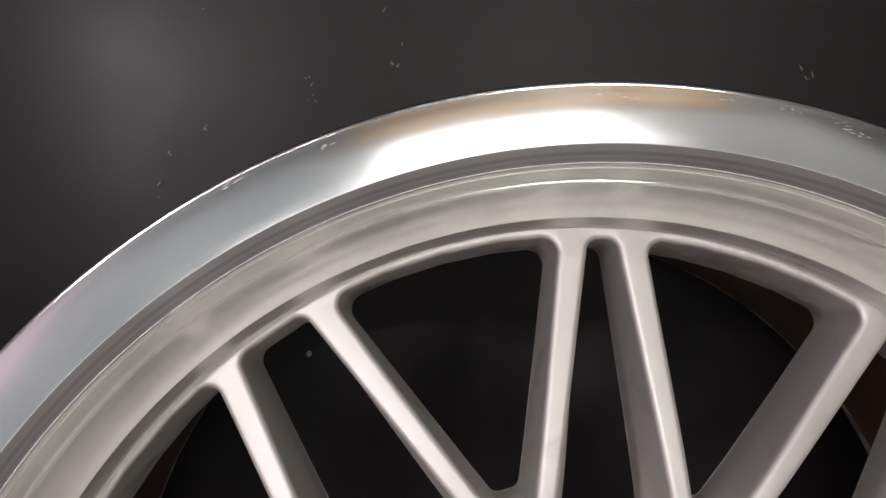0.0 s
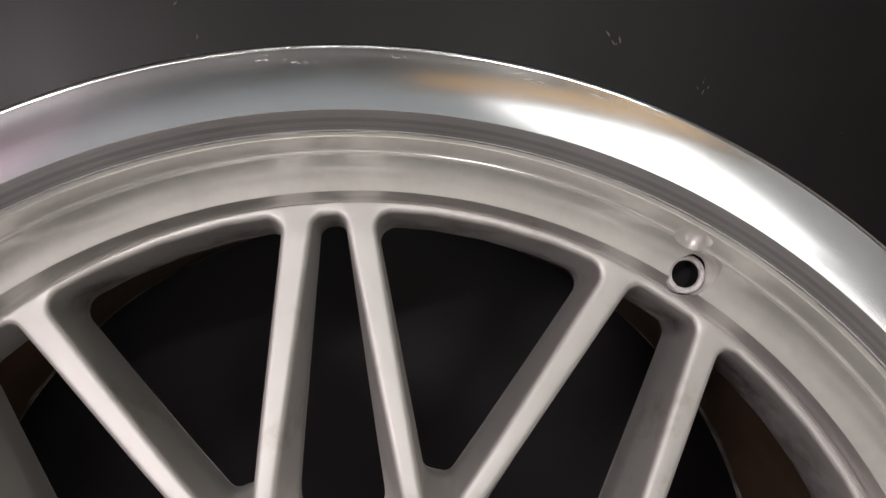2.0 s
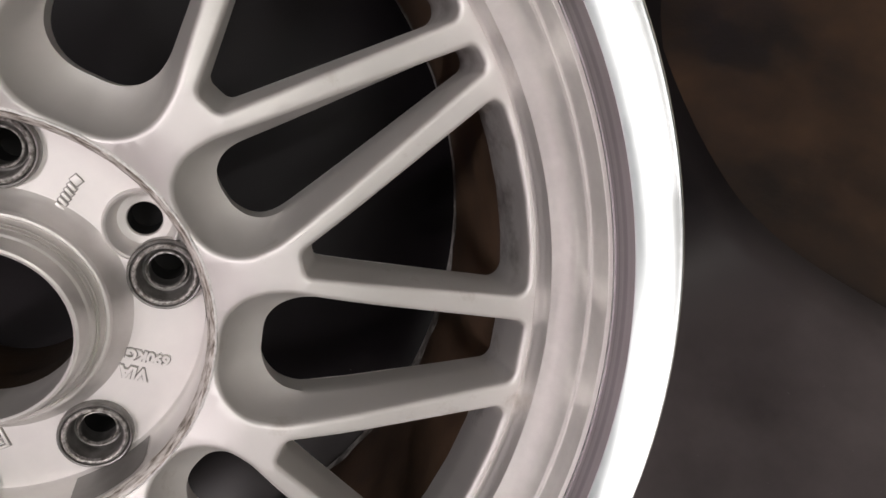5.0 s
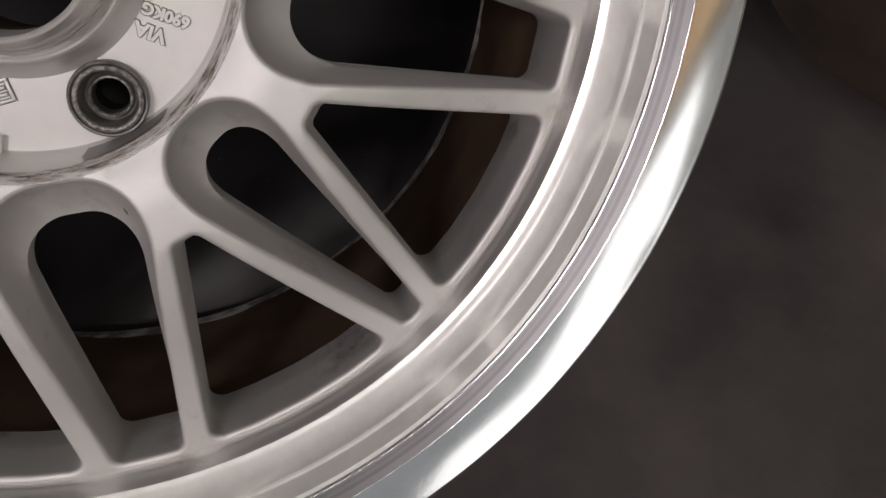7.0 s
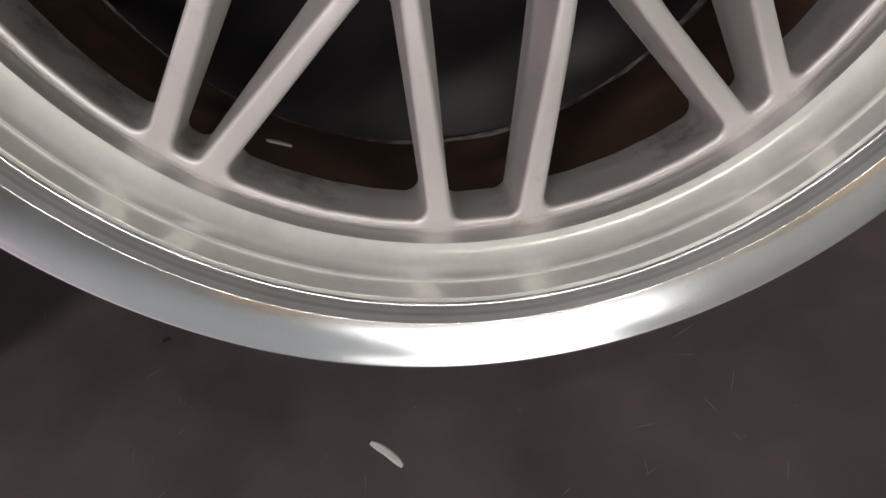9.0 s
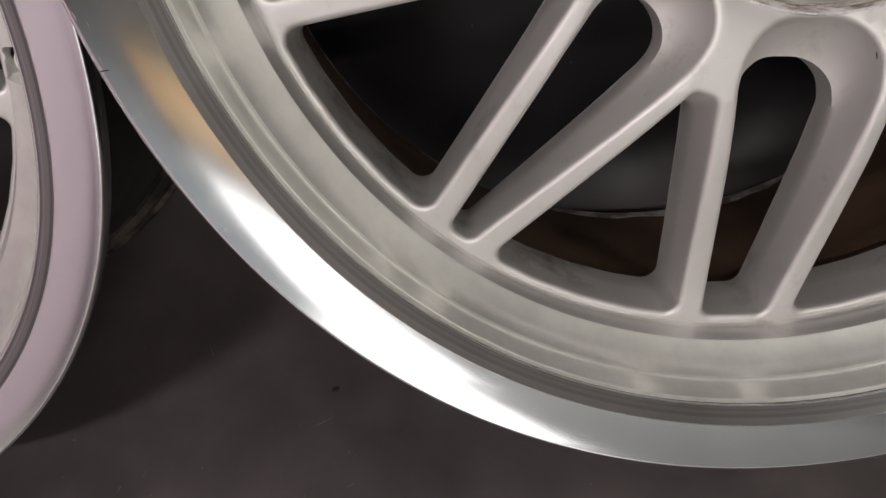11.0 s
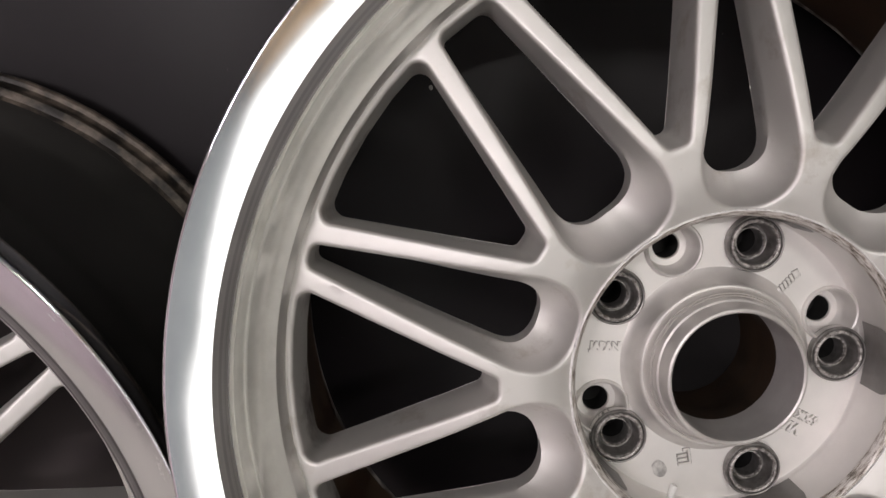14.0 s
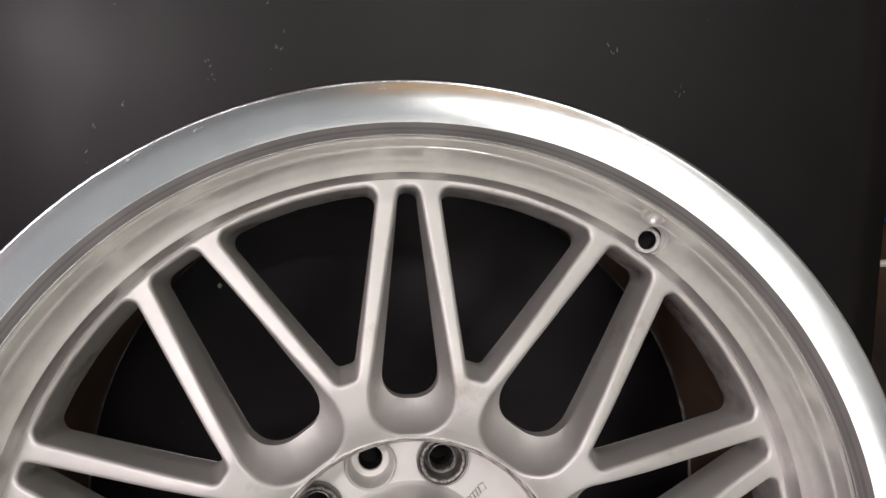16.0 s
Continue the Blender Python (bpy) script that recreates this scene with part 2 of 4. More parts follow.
def dusty_lit_sheet():
    """Black vinyl; grey dust on the floor part, its spread also painting in light."""
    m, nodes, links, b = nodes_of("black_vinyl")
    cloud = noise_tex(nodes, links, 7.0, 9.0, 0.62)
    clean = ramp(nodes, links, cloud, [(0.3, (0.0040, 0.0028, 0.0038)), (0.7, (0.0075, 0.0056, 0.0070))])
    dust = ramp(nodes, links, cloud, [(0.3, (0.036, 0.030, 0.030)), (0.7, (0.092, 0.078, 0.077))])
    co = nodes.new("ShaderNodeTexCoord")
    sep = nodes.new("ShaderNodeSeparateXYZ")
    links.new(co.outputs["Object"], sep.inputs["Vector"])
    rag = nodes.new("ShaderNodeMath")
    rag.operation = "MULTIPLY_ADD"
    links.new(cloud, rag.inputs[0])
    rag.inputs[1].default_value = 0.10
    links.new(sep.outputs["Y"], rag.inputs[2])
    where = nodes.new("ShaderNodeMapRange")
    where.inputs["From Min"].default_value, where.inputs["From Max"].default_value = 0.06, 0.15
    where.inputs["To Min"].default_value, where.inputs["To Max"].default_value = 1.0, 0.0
    # Paler tone runs further back at the left, painting light into shaded sheet.
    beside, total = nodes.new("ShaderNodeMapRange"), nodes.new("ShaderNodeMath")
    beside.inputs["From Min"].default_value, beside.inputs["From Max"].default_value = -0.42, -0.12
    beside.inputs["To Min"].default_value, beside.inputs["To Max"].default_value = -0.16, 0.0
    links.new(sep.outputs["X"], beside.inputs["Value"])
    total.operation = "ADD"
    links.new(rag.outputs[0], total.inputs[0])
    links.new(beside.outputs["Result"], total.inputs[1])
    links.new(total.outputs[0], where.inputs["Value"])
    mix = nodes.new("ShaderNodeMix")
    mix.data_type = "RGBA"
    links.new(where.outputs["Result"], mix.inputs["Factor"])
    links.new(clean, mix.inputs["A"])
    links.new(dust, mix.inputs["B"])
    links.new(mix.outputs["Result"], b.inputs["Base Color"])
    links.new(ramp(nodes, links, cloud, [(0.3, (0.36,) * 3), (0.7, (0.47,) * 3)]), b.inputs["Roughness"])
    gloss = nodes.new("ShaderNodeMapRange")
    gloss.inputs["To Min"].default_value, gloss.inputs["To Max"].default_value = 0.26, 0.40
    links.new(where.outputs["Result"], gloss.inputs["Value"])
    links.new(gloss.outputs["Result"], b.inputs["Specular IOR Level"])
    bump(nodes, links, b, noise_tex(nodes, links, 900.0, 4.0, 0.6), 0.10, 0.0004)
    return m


SHEET = dusty_lit_sheet()
FLOOR = surface("stained_brown_floor", (0.018, 0.013, 0.010), (0.085, 0.045, 0.022), 0.5, 0.0, 5.0, 120.0, 0.3, 0.001, (0.4, 0.72))
PALEFLOOR = surface("pale_front_floor", (0.33, 0.32, 0.285), (0.44, 0.425, 0.38), 0.5, 0.0, 3.0, 150.0, 0.2, 0.001)
TANBOX = surface("tan_box_paint", (0.72, 0.48, 0.25), (0.80, 0.54, 0.30), 0.7, 0.0, 1.5, 90.0, 0.15, 0.002)
PINKWALL = surface("pinkish_wall_paint", (0.62, 0.53, 0.58), (0.70, 0.60, 0.65), 0.7, 0.0, 1.5, 90.0, 0.15, 0.002)
BLUEWALL = surface("blue_grey_wall_paint", (0.31, 0.35, 0.36), (0.38, 0.42, 0.43), 0.7, 0.0, 1.5, 90.0, 0.15, 0.002)
DUSKWALL = surface("greyish_pink_wall_paint", (0.66, 0.54, 0.60), (0.74, 0.62, 0.68), 0.7, 0.0, 1.5, 90.0, 0.15, 0.002)
DIMWALL = surface("dim_grey_wall_paint", (0.10, 0.10, 0.10), (0.15, 0.15, 0.15), 0.7, 0.0, 1.5, 90.0, 0.15, 0.002)
CREAMWALL = surface("cream_wall_paint", (0.70, 0.67, 0.59), (0.76, 0.73, 0.65), 0.7, 0.0, 1.5, 90.0, 0.15, 0.002)
GREYWALL = surface("light_grey_wall_paint", (0.34, 0.35, 0.35), (0.40, 0.41, 0.41), 0.7, 0.0, 1.5, 90.0, 0.15, 0.002)
CEILING = surface("light_grey_ceiling_paint", (0.68, 0.69, 0.69), (0.74, 0.75, 0.75), 0.75, 0.0, 1.5, 90.0, 0.15, 0.002)
BLUE = surface("blue_powder_coat", (0.004, 0.045, 0.22), (0.006, 0.07, 0.30), 0.4, 0.0, 20.0, 500.0, 0.08, 0.0004)
ZINC = surface("zinc_bolt", (0.35, 0.34, 0.32), (0.55, 0.54, 0.52), 0.4, 0.8, 60.0, 500.0, 0.2, 0.0004)
CABLE = surface("white_cable_sheath", (0.50, 0.48, 0.45), (0.62, 0.60, 0.57), 0.45, 0.0, 30.0, 300.0, 0.05, 0.0003)
PALE = surface("chipped_pale_metal", (0.52, 0.51, 0.50), (0.80, 0.79, 0.78), 0.5, 0.2, 600.0, 900.0, 0.4, 0.0003, (0.3, 0.55))
SPECK = surface("grey_dust", (0.10, 0.095, 0.09), (0.20, 0.19, 0.185), 0.8, 0.0, 60.0, 500.0, 0.2, 0.0003)
CHIP = surface("pale_flake", (0.45, 0.44, 0.42), (0.60, 0.59, 0.57), 0.6, 0.0, 60.0, 500.0, 0.2, 0.0003)
# Near-black for crumb, nicks and seam; also paints the shade inside holes.
DARK = surface("near_black", (0.004, 0.004, 0.004), (0.010, 0.009, 0.008), 0.8, 0.0, 60.0, 500.0, 0.2, 0.0003)
CASE = surface("white_lamp_case", (0.70, 0.70, 0.68), (0.78, 0.78, 0.76), 0.4, 0.0, 5.0, 200.0, 0.05, 0.0003)
GLOW, _n, _l, _b = nodes_of("daylight")
_b.inputs["Base Color"].default_value = (0, 0, 0, 1)
_b.inputs["Emission Color"].default_value = (1.0, 0.955, 0.925, 1)
_co, _sep, _range = _n.new("ShaderNodeTexCoord"), _n.new("ShaderNodeSeparateXYZ"), _n.new("ShaderNodeMapRange")
_l.new(_co.outputs["Object"], _sep.inputs["Vector"])
_l.new(_sep.outputs["Z"], _range.inputs["Value"])
_range.inputs["From Min"].default_value, _range.inputs["From Max"].default_value = 0.4, 2.6
_range.inputs["To Min"].default_value, _range.inputs["To Max"].default_value = 1.6, 2.3
_l.new(_range.outputs["Result"], _b.inputs["Emission Strength"])
TUBEGLOW, _n, _l, _b = nodes_of("lit_tube")
_b.inputs["Emission Color"].default_value = (1.0, 0.97, 0.94, 1)
_b.inputs["Emission Strength"].default_value = 6.0


# ---- mesh helpers ----
def mesh_ob(name, verts, faces, material, parent=None, label="", sharp=35.0, smooth=True):
    me = bpy.data.meshes.new(name)
    me.from_pydata(verts, [], faces)
    me.validate()
    bm = bmesh.new()
    bm.from_mesh(me)
    bmesh.ops.recalc_face_normals(bm, faces=bm.faces)
    bm.to_mesh(me)
    bm.free()
    if smooth:
        me.polygons.foreach_set("use_smooth", [True] * len(me.polygons))
        me.set_sharp_from_angle(angle=radians(sharp))
    me.materials.append(material)
    ob = new(name, me)
    if parent:
        ob.parent = parent
    if label:
        ob["label"] = label
    return ob


def part(name, bm, material, parent, label="", sharp=35.0):
    me = bpy.data.meshes.new(name)
    bmesh.ops.recalc_face_normals(bm, faces=bm.faces)
    bm.to_mesh(me)
    bm.free()
    me.polygons.foreach_set("use_smooth", [True] * len(me.polygons))
    me.set_sharp_from_angle(angle=radians(sharp))
    me.materials.append(material)
    ob = new(name, me)
    if parent:
        ob.parent = parent
    if label:
        ob["label"] = label
    return ob


def lathe(name, profile, material, parent, label="", n=288, centre=(0, 0), sharp=35.0, closed=False, m=None, push=(), push_deep=(1.0, 0.0), jitter=0.0):
    """Turns (radius, depth) round an axis that runs along y through centre (x, z); push keeps it clear of the circles (x, z, radius)."""
    verts, faces, k = [], [], len(profile)
    for i in range(n):
        a = 2 * math.pi * i / n
        for r, y in profile:
            if jitter:
                r += jitter * noise.noise((40 * math.cos(a), 40 * math.sin(a), y * 90))
                y += jitter * noise.noise((25 * math.cos(a), 25 * math.sin(a), 7 + r * 90))
            v = Vector((centre[0] + r * math.cos(a), y, centre[1] + r * math.sin(a)))
            for cx, cz, clear in push:
                d = math.hypot(v.x - cx, v.z - cz)
                clear = push_deep[1] if y >= push_deep[0] else clear
                if d < clear:
                    v.x, v.z = cx + (v.x - cx) * clear / d, cz + (v.z - cz) * clear / d
            verts.append(m @ v if m else v)
    for i in range(n):
        j = (i + 1) % n
        for s in range(k if closed else k - 1):
            t = (s + 1) % k
            f = (i * k + s, i * k + t, j * k + t, j * k + s)
            faces.append(f)
    return mesh_ob(name, verts, faces, material, parent, label, sharp)


def box_bm(bm, x0, x1, y0, y1, z0, z1, bevel=0.0, m=None):
    vs = [bm.verts.new(v) for v in ((x0, y0, z0), (x1, y0, z0), (x1, y1, z0), (x0, y1, z0), (x0, y0, z1), (x1, y0, z1), (x1, y1, z1), (x0, y1, z1))]
    if m:
        for v in vs:
            v.co = m @ v.co
    fs = [bm.faces.new([vs[i] for i in f]) for f in ((3, 2, 1, 0), (4, 5, 6, 7), (0, 1, 5, 4), (1, 2, 6, 5), (2, 3, 7, 6), (3, 0, 4, 7))]
    if bevel:
        edges = list({e for f in fs for e in f.edges})
        bmesh.ops.bevel(bm, geom=edges, offset=bevel, segments=2, affect="EDGES", profile=0.5)
    return bm


def box(name, x0, x1, y0, y1, z0, z1, material, parent=None, label="", bevel=0.0, m=None):
    return part(name, box_bm(bmesh.new(), x0, x1, y0, y1, z0, z1, bevel, m), material, parent, label)


# ---- the room ----
# Unseen walls; their tones are set to shape what lip, dish and sheet reflect.
FRONT, BACK, LEFT, RIGHT, TOP = -4.5, 3.6, -4.2, 4.6, 4.0
# Unseen pale front strip of floor, added to throw light into the dish.
tagged(box("floor", LEFT - 0.2, RIGHT + 0.2, FRONT - 0.2, -0.50, -0.25, -0.016, PALEFLOOR), "unseen pale front floor added to lighten the dish", "floor", kind="structure")
tagged(box("floor", LEFT - 0.2, RIGHT + 0.2, -0.50, BACK + 0.2, -0.25, -0.016, FLOOR), "dark brown stained workshop floor", "floor", kind="structure")
tagged(box("ceiling", LEFT - 0.2, RIGHT + 0.2, FRONT - 0.2, BACK + 0.2, TOP, TOP + 0.2, CEILING), "light grey workshop ceiling", "ceiling", kind="structure")
tagged(box("wall_back", LEFT, RIGHT, BACK, BACK + 0.2, 0, TOP, DIMWALL), "dark grey painted workshop wall", "wall", kind="structure")
tagged(box("wall_left", LEFT - 0.2, LEFT, FRONT, FRONT + 0.7, 0, TOP, DIMWALL), "unseen dark grey wall piece, added for the lip's reflection", "wall", kind="structure")
tagged(box("wall_left", LEFT - 0.2, LEFT, FRONT + 0.7, BACK, 0, TOP, PINKWALL), "pale pinkish painted workshop wall", "wall", kind="structure")
tagged(box("wall_right", RIGHT, RIGHT + 0.2, FRONT, BACK, 0, TOP, CREAMWALL), "unseen right wall, cream to throw light into the dish", "wall", kind="structure")
# The opening's stepped outline is made up to match the lip's white reflection.
OPEN_X0, OPEN_X1, OPEN_TOP = 0.16, 1.24, 2.85
LOW_X0, LOW_TOP = -0.28, 1.7
wall_bm = bmesh.new()
box_bm(wall_bm, -1.6, LOW_X0, FRONT - 0.2, FRONT, 0, TOP)
tagged(box("wall_front", LEFT, -1.6, FRONT - 0.2, FRONT, 0, TOP, DUSKWALL), "greyish pink painted workshop wall", "wall", kind="structure")
box_bm(wall_bm, LOW_X0, OPEN_X0, FRONT - 0.2, FRONT, LOW_TOP, TOP)
box_bm(wall_bm, OPEN_X0, OPEN_X1, FRONT - 0.2, FRONT, OPEN_TOP, TOP)
tagged(box("wall_front", 0.96, OPEN_X1, FRONT - 0.2, FRONT, 0, 1.75, GREYWALL), "unseen light grey wall piece narrowing the reflected opening", "wall", kind="structure")
tagged(box("wall_front", OPEN_X1, 2.3, FRONT - 0.2, FRONT, 0, TOP, GREYWALL), "light grey painted workshop wall beside the opening", "wall", kind="structure")
tagged(box("wall_front", 2.3, RIGHT, FRONT - 0.2, FRONT, 0, TOP, DIMWALL), "unseen wall piece, dark grey to keep the sheet's reflection dark", "wall", kind="structure")
tagged(part("wall_front", wall_bm, BLUEWALL, None), "pale blue-grey painted workshop wall with a bright opening", "wall", kind="structure")
# Unseen tan box, added so the lip reflects a warm patch.
shutter = tagged(new("roller_shutter"), "unseen tan box added for the warm patch reflected in the lip", "shutter")
shutter.matrix_world = pose((OPEN_X0 + OPEN_X1) / 2, FRONT, OPEN_TOP)
box("shutter_box", -0.70, 1.15, 0.003, 0.20, 0.10, 0.50, TANBOX, shutter, bevel=0.01)
box("slat_end", -0.52, 0.52, 0.03, 0.05, -0.02, 0.10, GREYWALL, shutter, "unseen grey strip under the tan box", 0.004)
tagged(box("backdrop", LOW_X0 - 0.5, OPEN_X1 + 0.5, FRONT - 0.62, FRONT - 0.6, -0.2, OPEN_TOP + 0.5, GLOW), "white daylight outside the opening", "daylight", kind="structure")

# Fixtures made up round the unseen lamps.
for place in TUBES:
    fixture = tagged(new("ceiling_light"), "unseen white tube ceiling light, put up to light the wheels", "lamp", "ceiling tubes")
    fixture.matrix_world = pose(*place, 0, 0, 90)
    box("case", -0.07, 0.07, -0.63, 0.63, 0.03, 0.08, CASE, fixture, bevel=0.006)
    box("hanger", -0.01, 0.01, -0.5, -0.48, 0.08, TOP - place[2], CASE, fixture)
    box("hanger", -0.01, 0.01, 0.48, 0.5, 0.08, TOP - place[2], CASE, fixture)
    lathe("tube", [(0.0, -0.6), (0.013, -0.6), (0.013, 0.6), (0.0, 0.6)], TUBEGLOW, fixture, "glowing white tube", 16, (0, 0.015))

# ---- black sheet: floor part, tight curve, slope behind the wheels ----
SN, CS = math.sin(radians(LEAN)), math.cos(radians(LEAN))
SLOPE = LEAN - 4.5
S_SN, S_CS = math.sin(radians(SLOPE)), math.cos(radians(SLOPE))
PLANE = 0.2045
# the slope passes this point behind the wheel's top
top_y, top_z = PLANE * CS + 0.2335 * SN, HUB_Z - PLANE * SN + 0.2335 * CS
corner_y = top_y - top_z / S_CS * S_SN


SHEET_FRONT = -0.46


def sheet_profile():
    """Rows of y, z and the place of the right-hand edge."""
    rows, turn, r = [], radians(90 - SLOPE), 0.10
    tl = r * math.tan(turn / 2)
    for i in range(24):
        y = SHEET_FRONT + (corner_y - tl - SHEET_FRONT) * i / 24
        rows.append((y, 0.0))
    for i in range(17):
        a = turn * i / 16
        rows.append((corner_y - tl + r * math.sin(a), r * (1 - math.cos(a))))
    for i in range(1, 60):
        d = tl + 1.15 * i / 59
        rows.append((corner_y + d * S_SN, d * S_CS))
    return rows


def edge_x(y, z):
    up = (z - HUB_Z) * CS + y * SN
    low = max(0.0, -0.03 - up)
    return min(0.47, 0.368 + 0.25 * max(0.0, up + 0.03) + 0.15 * low + 1.1 * low * low)


def sag(x, z):
    """The floor dips a little under the second wheel."""
    t = max(0.0, min(1.0, (-0.26 - x) / 0.10))
    return -0.0066 * t * t * (3 - 2 * t) * max(0.0, 1 - z / 0.3)


verts, faces = [], []
prof, NX = sheet_profile(), 60
for y, z in prof:
    x1 = edge_x(y, z)
    for i in range(NX + 1):
        x = -1.5 + (x1 + 1.5) * i / NX
        lift = 0.0012 * noise.noise((x * 3, y * 3, z * 3)) if z > 0.1 else 0.0
        t = max(0.0, min(1.0, (-0.14 - x) / 0.30))
        y_off = 0.036 * t * t * (3 - 2 * t) * max(0.0, min(1.0, (y + 0.2) / 0.2))
        verts.append((x, y + y_off + max(lift, -0.001) * CS + 0.0008, z + sag(x, z)))
for j in range(len(prof) - 1):
    for i in range(NX):
        a = j * (NX + 1) + i
        faces.append((a, a + 1, a + NX + 2, a + NX + 1))
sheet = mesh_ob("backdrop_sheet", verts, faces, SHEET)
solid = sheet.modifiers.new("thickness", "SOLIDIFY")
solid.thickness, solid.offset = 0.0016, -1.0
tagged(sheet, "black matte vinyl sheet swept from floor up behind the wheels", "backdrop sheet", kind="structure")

# ---- alloy wheel ----
FACE = [(0.0728, 0.0300), (0.079, 0.0272), (0.088, 0.0247), (0.105, 0.0235), (0.125, 0.0268), (0.150, 0.0330), (0.175, 0.0393), (0.1962, 0.0442)]
FACE_R, FACE_Y = [a for a, _ in FACE], [b for _, b in FACE]


def face_y(r):
    return float(np.interp(r, FACE_R, FACE_Y))


def rounded(corners, per_edge=10, per_arc=9):
    """A closed outline from (u, v, radius) corners, the same count of points for every outline with as many corners."""
    out, n = [], len(corners)
    for i, (u, v, rad) in enumerate(corners):
        p, a, b = Vector((u, v)), Vector(corners[i - 1][:2]), Vector(corners[(i + 1) % n][:2])
        da, db = (a - p).normalized(), (b - p).normalized()
        half = math.acos(max(-1, min(1, da.dot(db)))) / 2
        t = rad / math.tan(half)
        c = p + (da + db).normalized() * (rad / math.sin(half))
        s, e = p + da * t - c, p + db * t - c
        a0, turn = math.atan2(s.y, s.x), s.angle_signed(e)
        for k in range(per_arc + 1):
            ang = a0 - turn * k / per_arc
            out.append(c + Vector((math.cos(ang), math.sin(ang))) * rad)
        q, rad2 = Vector(corners[(i + 1) % n][:2]), corners[(i + 1) % n][2]
        dq, dr = (p - q).normalized(), (Vector(corners[(i + 2) % n][:2]) - q).normalized()
        half2 = math.acos(max(-1, min(1, dq.dot(dr)))) / 2
        end, start = q + dq * rad2 / math.tan(half2), out[-1].copy()
        for k in range(1, per_edge):
            out.append(start.lerp(end, k / per_edge))
    return out


def polar(r, deg):
    return r * math.cos(radians(deg)), r * math.sin(radians(deg))


# Openings, in a frame whose u axis points outwards along the pair of spokes.
NARROW_FRONT = [(0.0738, 0.0190, 0.0175), (0.0738, -0.0190, 0.0175), (0.0960, -0.0206, 0.025), (0.1925, -0.0058, 0.0050), (0.1925, 0.0058, 0.0050), (0.0960, 0.0206, 0.025)]
NARROW_HOLE = [(0.0880, 0.0126, 0.0119), (0.0880, -0.0126, 0.0119), (0.1015, -0.0139, 0.025), (0.1907, -0.0046, 0.0042), (0.1907, 0.0046, 0.0042), (0.1015, 0.0139, 0.025)]
WIDE_FRONT = [(0.0738, 0.0225, 0.0190), (0.0738, -0.0225, 0.0190), (0.0970, -0.0252, 0.025), (0.1932, -0.0140, 0.0058), (0.1932, 0.0140, 0.0058), (0.0970, 0.0252, 0.025)]
WIDE_HOLE = [(0.0894, 0.0162, 0.0150), (0.0894, -0.0162, 0.0150), (0.1060, -0.0188, 0.025), (0.1908, -0.0126, 0.0052), (0.1908, 0.0126, 0.0052), (0.1060, 0.0188, 0.025)]


def vee(r_rim, deg_a, deg_b, r_in, deg_c, deg_d, rad_rim, rad_in):
    mids = [(*polar(r_rim, deg_a + (deg_b - deg_a) * k / 4), 0.03) for k in (1, 2, 3)]
    return [(*polar(r_in, deg_d), rad_in), (*polar(r_in, deg_c), rad_in), (*polar(r_rim, deg_a), rad_rim), *mids, (*polar(r_rim, deg_b), rad_rim)]


VEE_FRONT = vee(0.1938, 4.15, 29.3, 0.1036, 13.8, 19.4, 0.0062, 0.0045)
VEE_HOLE = vee(0.1908, 4.75, 28.75, 0.1092, 14.3, 18.9, 0.0058, 0.0038)


